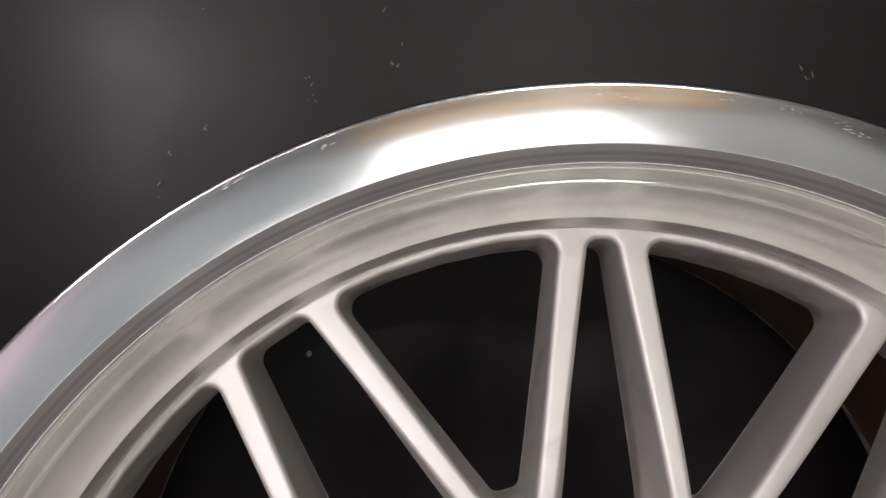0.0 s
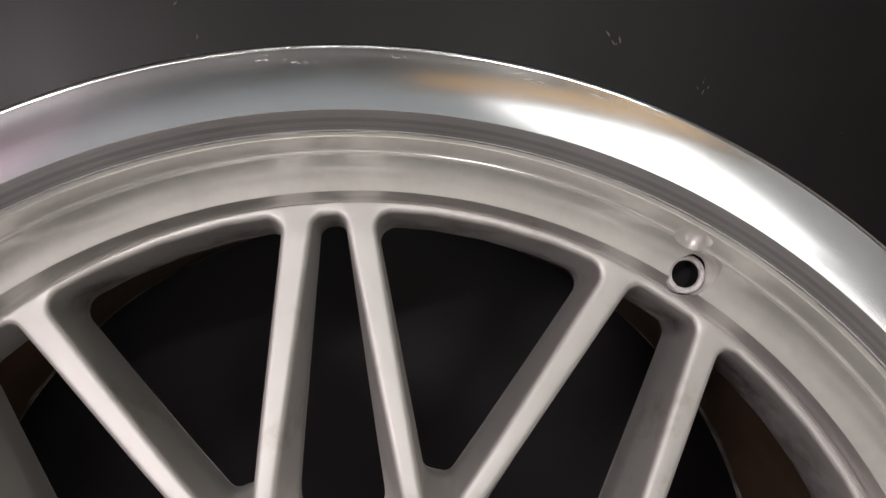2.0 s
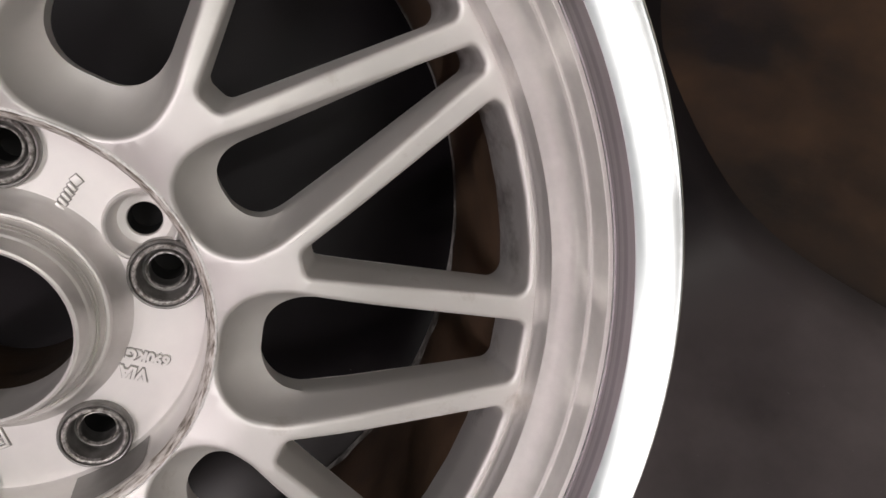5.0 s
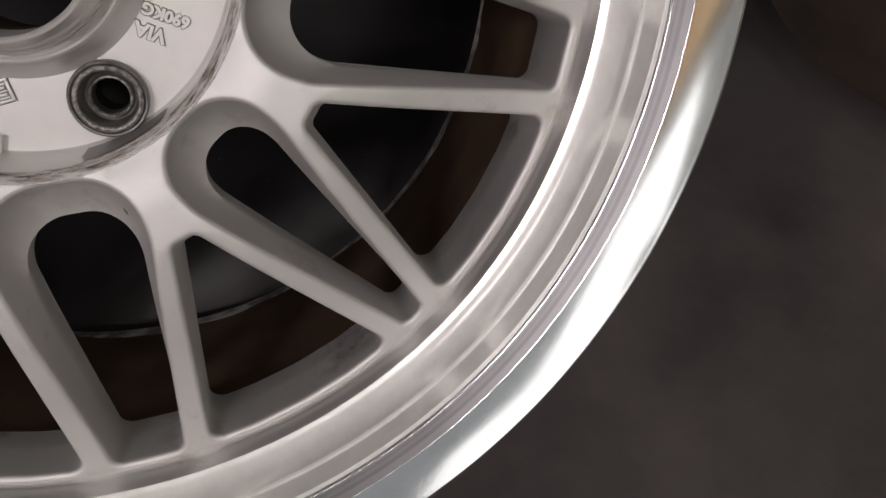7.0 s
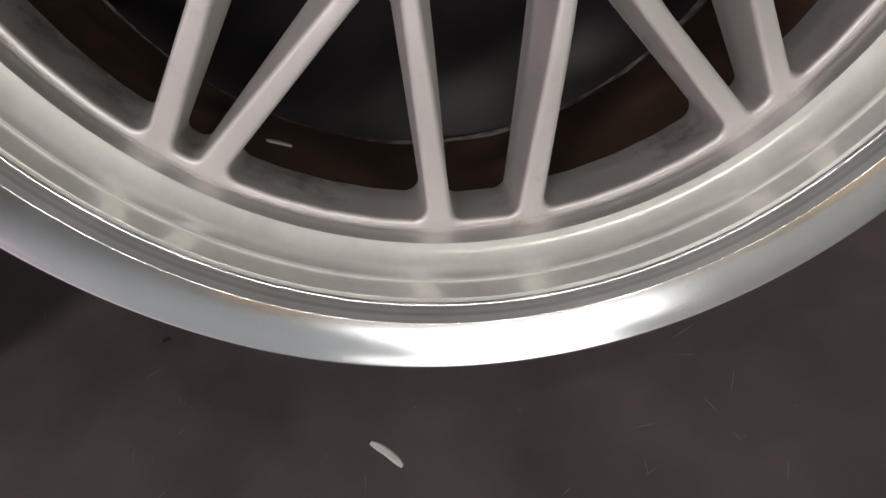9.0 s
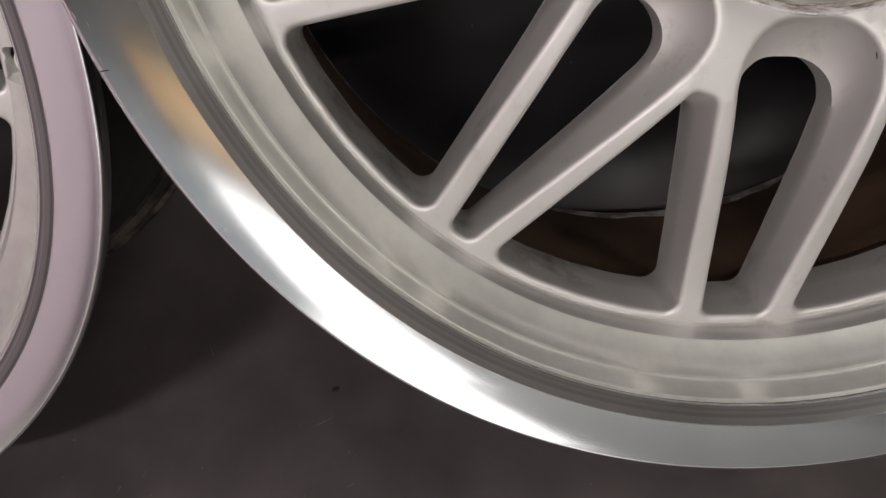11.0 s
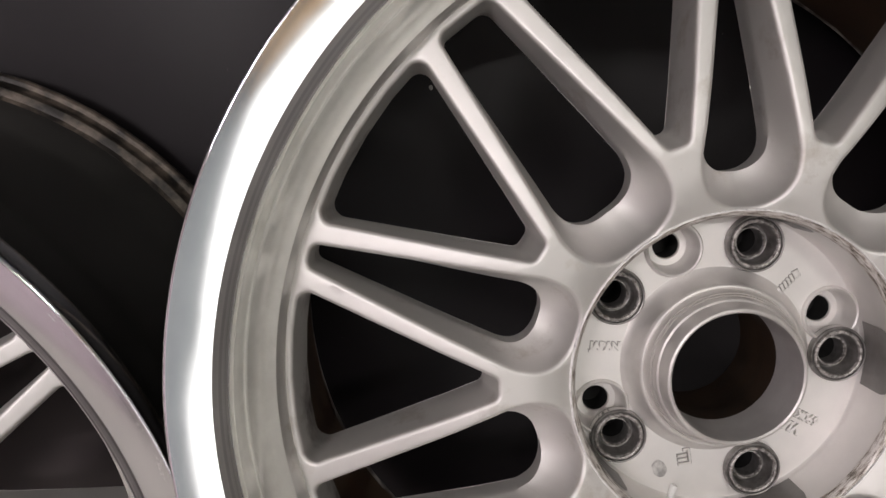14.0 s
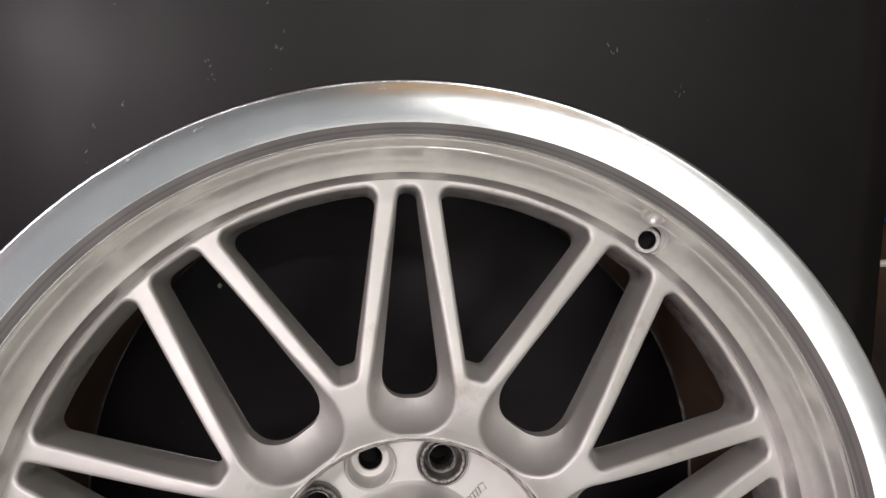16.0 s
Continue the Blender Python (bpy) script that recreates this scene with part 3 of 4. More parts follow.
def build_casting(parent):
    """The cast centre: face, edge rounding, tapering walls and scooped pockets, back."""
    openings = []
    for k in range(5):
        base = 90 - 72 * k
        for front, hole, deg, flip in ((NARROW_FRONT, NARROW_HOLE, base, 1), (WIDE_FRONT, WIDE_HOLE, base - 36, 1), (VEE_FRONT, VEE_HOLE, base, 1), (VEE_FRONT, VEE_HOLE, base, -1)):
            turn = Matrix.Rotation(radians(deg), 2)
            c0 = [turn @ Vector((p.x, p.y * flip)) for p in rounded(front)]
            c1 = [turn @ Vector((p.x, p.y * flip)) for p in rounded(hole)]
            if flip < 0:
                c0, c1 = c0[::-1], c1[::-1]
            openings.append((c0, c1, len(front) == 6))
    bm = bmesh.new()
    nseg = 360
    rings = []
    for c0, c1, scooped in openings:
        n = len(c0)
        loops, centre = [], sum(c0, Vector((0, 0))) / n
        area = sum(c0[i].cross(c0[(i + 1) % n]) for i in range(n))
        inward = []
        for i in range(n):
            t = (c0[(i + 1) % n] - c0[i - 1]).normalized()
            inward.append(Vector((-t.y, t.x)) * (1 if area > 0 else -1))
        y0 = [face_y((c0[i] - inward[i] * 0.0011).length) for i in range(n)]
        ER = 0.0021
        for s in range(6):
            a = math.pi / 2 * s / 5 * 0.86
            loops.append([(c0[i] + inward[i] * (ER * math.sin(a) - 0.0011), y0[i] + ER * (1 - math.cos(a))) for i in range(n)])
        for s in range(1, 10):
            a = math.pi / 2 * s / 9
            row = []
            for i in range(n):
                bowl = 0.45 * (max(0.0, min(1.0, (0.118 - c0[i].length) / 0.022)) if scooped else 0.0)
                deep, over = bowl * math.sin(a) + (1 - bowl) * s / 9, bowl * (1 - math.cos(a)) + (1 - bowl) * s / 9
                row.append(((c0[i] + inward[i] * 0.0010).lerp(c1[i], over), y0[i] + ER + 0.0150 * deep))
            loops.append(row)
        loops.append([(c1[i] - inward[i] * 0.0001, y0[i] + 0.0220) for i in range(n)])
        loops.append([(c1[i] - inward[i] * 0.0002, y0[i] + 0.0280) for i in range(n)])
        vs = [[bm.verts.new((p.x, y, p.y)) for p, y in loop] for loop in loops]
        for a, b in zip(vs, vs[1:]):
            for i in range(n):
                j = (i + 1) % n
                bm.faces.new((a[i], a[j], b[j], b[i]))
        rings.append(([q for q, _ in loops[0]], vs[0], loops[-1], vs[-1]))

    def sheet_between(r_in, r_out, outlines, height):
        pts, edges = [], []
        for loop in outlines:
            start = len(pts)
            pts += [Vector((p.x, p.y)) for p in loop]
            edges += [(start + i, start + (i + 1) % len(loop)) for i in range(len(loop))]
        for r in (r_in, r_out):
            start = len(pts)
            pts += [Vector((r * math.cos(2 * math.pi * i / nseg), r * math.sin(2 * math.pi * i / nseg))) for i in range(nseg)]
            edges += [(start + i, start + (i + 1) % nseg) for i in range(nseg)]
        for r in np.arange(r_in + 0.004, r_out - 0.002, 0.004):
            cnt = int(2 * math.pi * r / 0.004)
            for i in range(cnt):
                q = Vector((r * math.cos(2 * math.pi * i / cnt), r * math.sin(2 * math.pi * i / cnt)))
                pts.append(q)
        v2, _, tris, _, _, _ = geometry.delaunay_2d_cdt(pts, edges, [], 0, 1e-7)
        made = {}
        poly = [(np.array([(p.x, p.y) for p in loop])) for loop in outlines]
        boxes = [(q.min(0), q.max(0)) for q in poly]

        def inside(x, y):
            for q, (lo, hi) in zip(poly, boxes):
                if lo[0] <= x <= hi[0] and lo[1] <= y <= hi[1]:
                    x0, y0 = q[:, 0], q[:, 1]
                    x1, y1 = np.roll(x0, -1), np.roll(y0, -1)
                    cross = (y0 > y) != (y1 > y)
                    if np.count_nonzero(cross & (x < (x1 - x0) * (y - y0) / np.where(y1 == y0, 1e-12, y1 - y0) + x0)) % 2:
                        return True
            return False

        for tri in tris:
            c = sum((v2[i] for i in tri), Vector((0, 0))) / 3
            if not r_in < c.length < r_out or inside(c.x, c.y):
                continue
            f = []
            for i in tri:
                if i not in made:
                    made[i] = bm.verts.new((v2[i].x, height(v2[i].length), v2[i].y))
                f.append(made[i])
            bm.faces.new(f)

    sheet_between(0.0728, 0.1962, [r[0] for r in rings], face_y)
    sheet_between(0.0728, 0.1962, [[p for p, _ in r[2]] for r in rings], lambda r: face_y(r) + 0.0280)
    bmesh.ops.remove_doubles(bm, verts=bm.verts, dist=2e-5)
    return part("spoke_casting", bm, SILVER, parent, "silver painted cast spokes in split pairs", 32.0)


def text_mesh(words, size, depth, bold=0.00018):
    cu = bpy.data.curves.new("letters", "FONT")
    cu.body, cu.size, cu.extrude, cu.bevel_depth, cu.offset = words, size, depth, 0.0001, bold
    cu.align_x, cu.align_y = "CENTER", "CENTER"
    cu.resolution_u = 3
    ob = new("letters", cu)
    me = bpy.data.meshes.new_from_object(ob.evaluated_get(bpy.context.evaluated_depsgraph_get()))
    bpy.data.objects.remove(ob)
    return me


def on_plate(r, deg, turn, y=0.0575):
    a = radians(turn)
    x, z = polar(r, deg)
    return Matrix(((math.cos(a), -math.sin(a), 0, x), (0, 0, -1, y), (math.sin(a), math.cos(a), 0, z), (0, 0, 0, 1)))


SEATS_A = [73 + 72 * k for k in range(5)]
SEATS_B = [20.5, 110.5, 200.5]
PCD = 0.0569
# slopes of the lip's crown at its outer and inner edges
LIP_OUT, LIP_IN = math.tan(radians(8.0)), math.tan(radians(15.5))


def bow(a, b, swell, n):
    """Points from a to b along a shallow hollow."""
    return [(a[0] + (b[0] - a[0]) * k / n + 4 * swell * (k / n) * (1 - k / n), a[1] + (b[1] - a[1]) * k / n) for k in range(n + 1)]


def build_wheel():
    wheel = new("alloy_wheel")
    lip = [(0.2285, 0.0170), (0.2318, 0.0150), (0.2338, 0.0095), (0.2344, 0.0050), (0.2345, 0.0026), (0.2343, 0.0013), (0.2338, 0.0005), (0.2331, 0.0002), (0.2326, 0.0003)]
    for k in range(1, 13):
        s = k / 12
        lip.append((0.2326 - 0.0161 * s, 0.0003 + 0.0161 * (LIP_OUT * s + (LIP_IN - LIP_OUT) * s * s / 2)))
    lathe("polished_lip", lip, LIP, wheel, "mirror polished aluminium lip", 360)
    r0, y0 = lip[-1]
    lathe("lip_corner", [(r0, y0), (r0 - 0.00012, y0 + 0.00002), (r0 - 0.00028, y0 + 0.00018)], LIP, wheel, "", 360, sharp=80)
    band = [(r0 - 0.00028, y0 + 0.00018)]
    for k in range(1, 15):
        s = k / 15
        band.append((r0 - 0.00028 - 0.0043 * s, y0 + 0.00018 + 0.0056 * s + (0.00006 if k % 3 == 1 else -0.00003 if k % 3 == 2 else 0.0)))
    r1, y1 = r0 - 0.0046, y0 + 0.0058
    band.append((r1, y1))
    lathe("grooved_band", band, BAND, wheel, "grey machined band with fine turned grooves", 360, sharp=40)
    lathe("band_edge", [(r1, y1), (r1 - 0.0003, y1 + 0.00012), (r1 - 0.0005, y1 + 0.0005), (r1 - 0.0004, y1 + 0.0011), (r1, y1 + 0.0016)], LIP, wheel, "bright inner edge of the band", 360, sharp=80)
    seam = [(r1, y1 + 0.0016), (r1 - 0.0002, y1 + 0.0032), (0.2110, 0.0130), (0.2108, 0.0124)]
    lathe("seam", seam, DARK, wheel, "dark seam line", 288)
    dish = [(0.2108, 0.0124), (0.2106, 0.0122), *bow((0.2104, 0.0125), (0.2092, 0.0205), 0.00020, 8), (0.2090, 0.0212), (0.2085, 0.0217), (0.2081, 0.0217), (0.2078, 0.0221)]
    for k in range(13):
        a = radians(12 + 52 * k / 12)
        dish.append((0.2078 - 0.0094 * (1 - math.cos(a)) / (1 - math.cos(radians(64))) , 0.0225 + 0.0116 * (math.sin(a) - math.sin(radians(12))) / (math.sin(radians(64)) - math.sin(radians(12)))))
    dish += [(0.1981, 0.0343), (0.1979, 0.0349), (0.1977, 0.0368), (0.1974, 0.0384), (0.1970, 0.0395), (0.1965, 0.0404), (0.1961, 0.0412), (0.1960, 0.0430), (0.1956, 0.0452)]
    solid_dish = dish + [(0.2020, 0.0500), (0.2060, 0.0420), (0.2110, 0.0330), (0.2140, 0.0220), (0.2135, 0.0100)]
    ring_ob = lathe("dish", solid_dish, DISH, wheel, "satin machined dish ring", 360, closed=True)
    vx, vz = polar(0.2030, 54.4)
    out = Vector((math.cos(radians(54.2)), 0, math.sin(radians(54.2))))
    lean = Vector((0, 1, 0)).rotation_difference((Vector((0, 1, 0)) + 0.10 * out).normalized()).to_matrix().to_4x4()
    pocket = lathe("pocket", [(0.0, -0.03), (0.0071, -0.03), (0.0071, 0.0046), (0.0, 0.0046)], DISH, None, "", 48, m=Matrix.Translation((vx, 0.0415, vz)) @ lean)
    px, pz = polar(0.2080, 57.0)
    dent = lathe("dent", [(0.0, -0.0060), *((0.0058 * math.sin(radians(a)), -0.0060 * math.cos(radians(a))) for a in range(12, 180, 12)), (0.0, 0.0060)], DISH, None, "", 48, m=Matrix.Translation((px, 0.0192, pz)))
    for cutter in (pocket, dent):
        weld = bmesh.new()
        weld.from_mesh(cutter.data)
        bmesh.ops.remove_doubles(weld, verts=weld.verts, dist=1e-6)
        bmesh.ops.recalc_face_normals(weld, faces=weld.faces)
        weld.to_mesh(cutter.data)
        weld.free()
        cut = ring_ob.modifiers.new("cut", "BOOLEAN")
        cut.object, cut.operation, cut.solver = cutter, "DIFFERENCE", "MANIFOLD"
    bpy.context.view_layer.update()
    done = bpy.data.meshes.new_from_object(ring_ob.evaluated_get(bpy.context.evaluated_depsgraph_get()))
    ring_ob.modifiers.clear()
    done.set_sharp_from_angle(angle=radians(28))
    ring_ob.data = done
    done.materials.append(SILVER)
    for face in done.polygons:
        if math.hypot(face.center.x, face.center.z) < 0.1982 and face.center.y < 0.046:
            face.material_index = 1
    for cutter in (pocket, dent):
        bpy.data.objects.remove(cutter)
    build_casting(wheel)
    # hub
    rim = [(0.0736, 0.0299), (0.0729, 0.0296), (0.0719, 0.0301), (0.0709, 0.0314), (0.0701, 0.0336)]
    lathe("recess_edge", rim, GRIME, wheel, "grimy scraped edge of the hub recess", 360, jitter=0.00015)
    wallp = [(0.0701, 0.0336), (0.0701, 0.046), (0.0700, 0.0548), (0.0696, 0.0570), (0.0688, 0.0578)]
    lathe("recess_wall", wallp, HUBSILVER, wheel, "", 240)
    burr = [(0.0735, 0.0297), (0.0732, 0.0291), (0.0728, 0.0290), (0.0726, 0.0296)]
    lathe("burr", burr, PALE, wheel, "bright burr along the recess edge", 360, jitter=0.00022)
    # Darker grey patch on the recess wall, outward of each worn seat.
    for deg in SEATS_A:
        marks, strip = [], []
        for i in range(25):
            a = radians(deg - 12.5 + 25.0 * i / 24)
            low = 0.0350 + 0.006 * (abs(i - 12) / 12) ** 10
            for y in (low, 0.046, 0.0575):
                marks.append((0.0698 * math.cos(a), y, 0.0698 * math.sin(a)))
        for i in range(24):
            strip += [(3 * i, 3 * i + 1, 3 * i + 4, 3 * i + 3), (3 * i + 1, 3 * i + 2, 3 * i + 5, 3 * i + 4)]
        mesh_ob("cutter_mark", marks, strip, DULLGREY, wheel, "dull grey patch on the recess wall")
    build_plate(wheel)
    boss = [(0.0442, 0.0578), (0.0425, 0.0568), (0.0404, 0.0545), (0.0390, 0.0508), (0.0384, 0.0480), (0.0376, 0.0470), (0.0368, 0.0468), (0.0362, 0.0474), (0.0354, 0.0462), (0.0350, 0.0440), (0.0346, 0.0444), (0.0342, 0.0425), (0.0338, 0.0429), (0.0334, 0.0405), (0.0330, 0.0395), (0.0322, 0.0390), (0.0318, 0.0370), (0.0313, 0.0330), (0.0305, 0.0316), (0.0296, 0.0312), (0.0288, 0.0318), (0.0285, 0.0350), (0.0284, 0.0560)]
    lathe("centre_bore", boss, BORE, wheel, "turned silver centre bore ring", 200, sharp=25)
    lathe("bore_tube", [(0.0284, 0.0560), (0.0284, 0.068), (0.0300, 0.0700), (0.0300, 0.098), (0.0420, 0.0985), (0.0690, 0.0960), (0.0760, 0.0900)], BORECOAT, wheel, "near-black brown bore", 160)
    for deg in SEATS_A:
        x, z = polar(PCD, deg)
        cup = [(0.0132, 0.0590), (0.0132, 0.0556), (0.0130, 0.0546), (0.0126, 0.0542), (0.0121, 0.0544), (0.0119, 0.0552), (0.0117, 0.0554), (0.0115, 0.0548), (0.0096, 0.0552), (0.0094, 0.0572), (0.0091, 0.0606), (0.0084, 0.0622), (0.0076, 0.0626), (0.0073, 0.0612), (0.0062, 0.0616), (0.0061, 0.0900)]
        seat = lathe("lug_seat", cup, WORN, wheel, "worn dark steel lug seat", 72, (x, z), 30)
        lathe("seat_rim", [(0.0115, 0.0548), (0.0112, 0.0541), (0.0106, 0.0537), (0.0100, 0.0540), (0.0096, 0.0552)], RIMSCRAPE, seat, "bright scraped ring", 96, (x, z), 30, jitter=0.00015)
        lathe("inner_ring", [(0.0073, 0.0612), (0.0071, 0.0604), (0.0066, 0.0602), (0.0062, 0.0616)], RIMSCRAPE, seat, "scraped ring round the lug hole", 64, (x, z), 40)
    for deg in SEATS_B:
        x, z = polar(PCD, deg)
        cup = [(0.0133, 0.0584), (0.0131, 0.0560), (0.0124, 0.0552), (0.0117, 0.0557), (0.0113, 0.0582), (0.0109, 0.0625), (0.0104, 0.0666), (0.0095, 0.0678), (0.0066, 0.0680), (0.0062, 0.0686), (0.0061, 0.0900)]
        lathe("lug_seat", cup, HUBSILVER, wheel, "silver painted lug seat", 72, (x, z), 30, push=[(*polar(PCD, d), 0.01325) for d in SEATS_A], push_deep=(0.0600, 0.0098))
    # Near-black plugs put the shade of the deep holes into colour.
    for deg in SEATS_A + SEATS_B:
        lathe("lug_hole", [(0.00605, 0.0690), (0.0060, 0.0820), (0.0, 0.0822)], DARK, wheel, "near-black plug for the shade in the lug hole", 32, polar(PCD, deg))
    build_scratches(wheel)
    build_marks(wheel)
    for words, size, r, deg, turn, label in (("JAPAN", 0.0048, 0.0520, 170, -4, "raised cast word"), ("VIA", 0.0066, 0.0500, -42.5, 152, "raised cast letters"), ("690KG", 0.0054, 0.0520, -34.0, 152, "raised cast letters")):
        me = text_mesh(words, size, 0.0008)
        me.materials.append(HUBSILVER)
        ob = new("raised_word", me)
        ob.parent, ob.matrix_local, ob["label"] = wheel, on_plate(r, deg, turn), label
        # Thin darker outline laid round the raised letters.
        edging_me = text_mesh(words, size, 0.00006, 0.00050)
        edging_me.materials.append(LETTEREDGE)
        edging = new("dirt_line", edging_me)
        edging.parent, edging.matrix_parent_inverse = ob, Matrix()
        edging.matrix_local, edging["label"] = pose(0, 0, -0.0003), "thin dark line round the raised letters"
    # an unreadable maker's mark and the standard's mark, as bars
    for k in range(6):
        w = 0.0028 if k == 5 else 0.0012
        place = on_plate(0.0486, 47, 46) @ pose(-0.0054 + 0.0020 * k + (0.0008 if k == 5 else 0.0), 0, 0, 0, 0, -18)
        box("raised_mark", -w / 2, w / 2, -0.0017, 0.0017, -0.0004, 0.0005, HUBSILVER, wheel, "", 0.0002, place)
        box("dirt_line", -w / 2 - 0.0003, w / 2 + 0.0003, -0.0020, 0.0020, -0.00035, -0.00018, LETTEREDGE, wheel, "thin dark line round the raised mark", 0.0, place)
    mark = on_plate(0.0488, -106, 8)
    for x, z, w, h in ((-0.0006, -0.0034, 0.0052, 0.0009), (-0.0010, -0.0012, 0.0044, 0.0009), (-0.0010, 0.0010, 0.0044, 0.0009), (0.0024, -0.0004, 0.0010, 0.0068), (0.0014, 0.0034, 0.0030, 0.0009)):
        box("raised_mark", x - w / 2, x + w / 2, z - h / 2, z + h / 2, -0.0004, 0.0007, HUBSILVER, wheel, "", 0.0002, mark)
        box("dirt_line", x - w / 2 - 0.0004, x + w / 2 + 0.0004, z - h / 2 - 0.0004, z + h / 2 + 0.0004, -0.00035, -0.00018, LETTEREDGE, wheel, "thin dark line round the raised mark", 0.0, mark)
    peg = part("pale_peg", box_bm(bmesh.new(), -0.0015, 0.0015, -0.0035, 0.0035, -0.002, 0.0012, 0.0010), CASE, wheel, "small white peg in the hub recess")
    peg.matrix_local = on_plate(0.0665, -107, -18, 0.0560)
    # valve hole
    vm = Matrix.Translation((vx, 0.0415, vz)) @ lean
    lathe("valve_hole", [(0.0066, 0.004), (0.0066, -0.0034), (0.0063, -0.0042), (0.0056, -0.0045), (0.0048, -0.0040), (0.0046, -0.0028)], PALE, wheel, "pale chipped ring of the valve hole", 48, m=vm)
    # Near-black end disc for the shade inside the bore.
    lathe("valve_bore", [(0.0046, -0.0029), (0.0045, 0.0040), (0.0, 0.0040)], DARK, wheel, "", 32, m=vm)
    # barrel
    inner = [(0.1952, 0.0450), (0.1950, 0.0700), (0.1960, 0.0900), (0.1985, 0.1200), (0.2035, 0.1500), (0.2065, 0.1800), (0.2080, 0.1930), (0.2086, 0.1980)]
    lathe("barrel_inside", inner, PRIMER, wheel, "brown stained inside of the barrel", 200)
    ragged, rf = [], []
    N = 240
    for i in range(N):
        a = 2 * math.pi * i / N
        k = 0.5 + 0.5 * noise.noise((3 * math.cos(a), 3 * math.sin(a), 1.7)) + 0.35 * noise.noise((14 * math.cos(a), 14 * math.sin(a), 4.1))
        y0 = 0.1945 - 0.015 * max(0.0, k) ** 1.6
        for y in (y0, 0.5 * (y0 + 0.1975), 0.1975):
            r = float(np.interp(y, [0.15, 0.18, 0.193, 0.198], [0.2035, 0.2065, 0.2080, 0.2086])) - 0.0006
            ragged.append((r * math.cos(a), y, r * math.sin(a)))
    for i in range(N):
        j = (i + 1) % N
        rf += [(3 * i, 3 * i + 1, 3 * j + 1, 3 * j), (3 * i + 1, 3 * i + 2, 3 * j + 2, 3 * j + 1)]
    mesh_ob("flaked_strip", ragged, rf, FLAKED, wheel, "ragged pale strip of flaked coating")
    lathe("barrel_edge", [(0.2080, 0.1965), (0.2092, 0.1995), (0.2112, 0.2015), (0.2140, 0.2020)], FLAKED, wheel, "flaked pale inner edge", 200)
    flange = [(0.2140, 0.2020), (0.2270, 0.2025), (0.2322, 0.2010), (0.2336, 0.1980), (0.2334, 0.1950), (0.2322, 0.1936), (0.2296, 0.1928), (0.2282, 0.1908), (0.2276, 0.1880), (0.2281, 0.1856), (0.2276, 0.1838), (0.2258, 0.1826), (0.2232, 0.1818), (0.2212, 0.1796)]
    lathe("inner_flange", flange, FLANGE, wheel, "grimy double bead of the inner flange", 240, sharp=28, jitter=0.0003)
    outer = [(0.2212, 0.1796), (0.2200, 0.1760), (0.2190, 0.1700), (0.2130, 0.1600), (0.2105, 0.1480), (0.2085, 0.1200), (0.2080, 0.0900), (0.2120, 0.0700), (0.2170, 0.0560), (0.2180, 0.0320), (0.2210, 0.0240), (0.2260, 0.0215), (0.2285, 0.0170)]
    lathe("barrel_outside", outer, BLACKPAINT, wheel, "black painted barrel", 240, sharp=28)
    return wheel


def blot(name, x, y, z, wide, tall, turn, material, parent, label, seed):
    """A small uneven patch that lies on a surface facing the front."""
    rnd, verts = random.Random(seed), []
    for i in range(18):
        a = 2 * math.pi * i / 18
        k = 1 + 0.07 * rnd.uniform(-1, 1)
        u, v = wide * k * math.cos(a), tall * k * math.sin(a)
        c, s = math.cos(radians(turn)), math.sin(radians(turn))
        verts.append((x + u * c - v * s, y, z + u * s + v * c))
    return mesh_ob(name, verts, [tuple(range(18))], material, parent, label, smooth=False)


def build_marks(parent):
    """A grey patch beside the peg, a nick in the casting and one across the lip."""
    x, z = polar(0.0582, -115.8)
    blot("smudge", x, 0.0575, z, 0.0034, 0.0046, 25, GREYPATCH, parent, "grey patch on the hub plate", 3)
    x, z = polar(0.0876, -77.0)
    blot("nick", x, face_y(0.0876) - 0.0002, z, 0.0002, 0.0013, 20, DARK, parent, "small dark nick", 5)
    x, z = polar(0.2326, -158.2)
    blot("nick", x, 0.0001, z, 0.0016, 0.00012, 8, DARK, parent, "thin dark nick across the lip", 6)


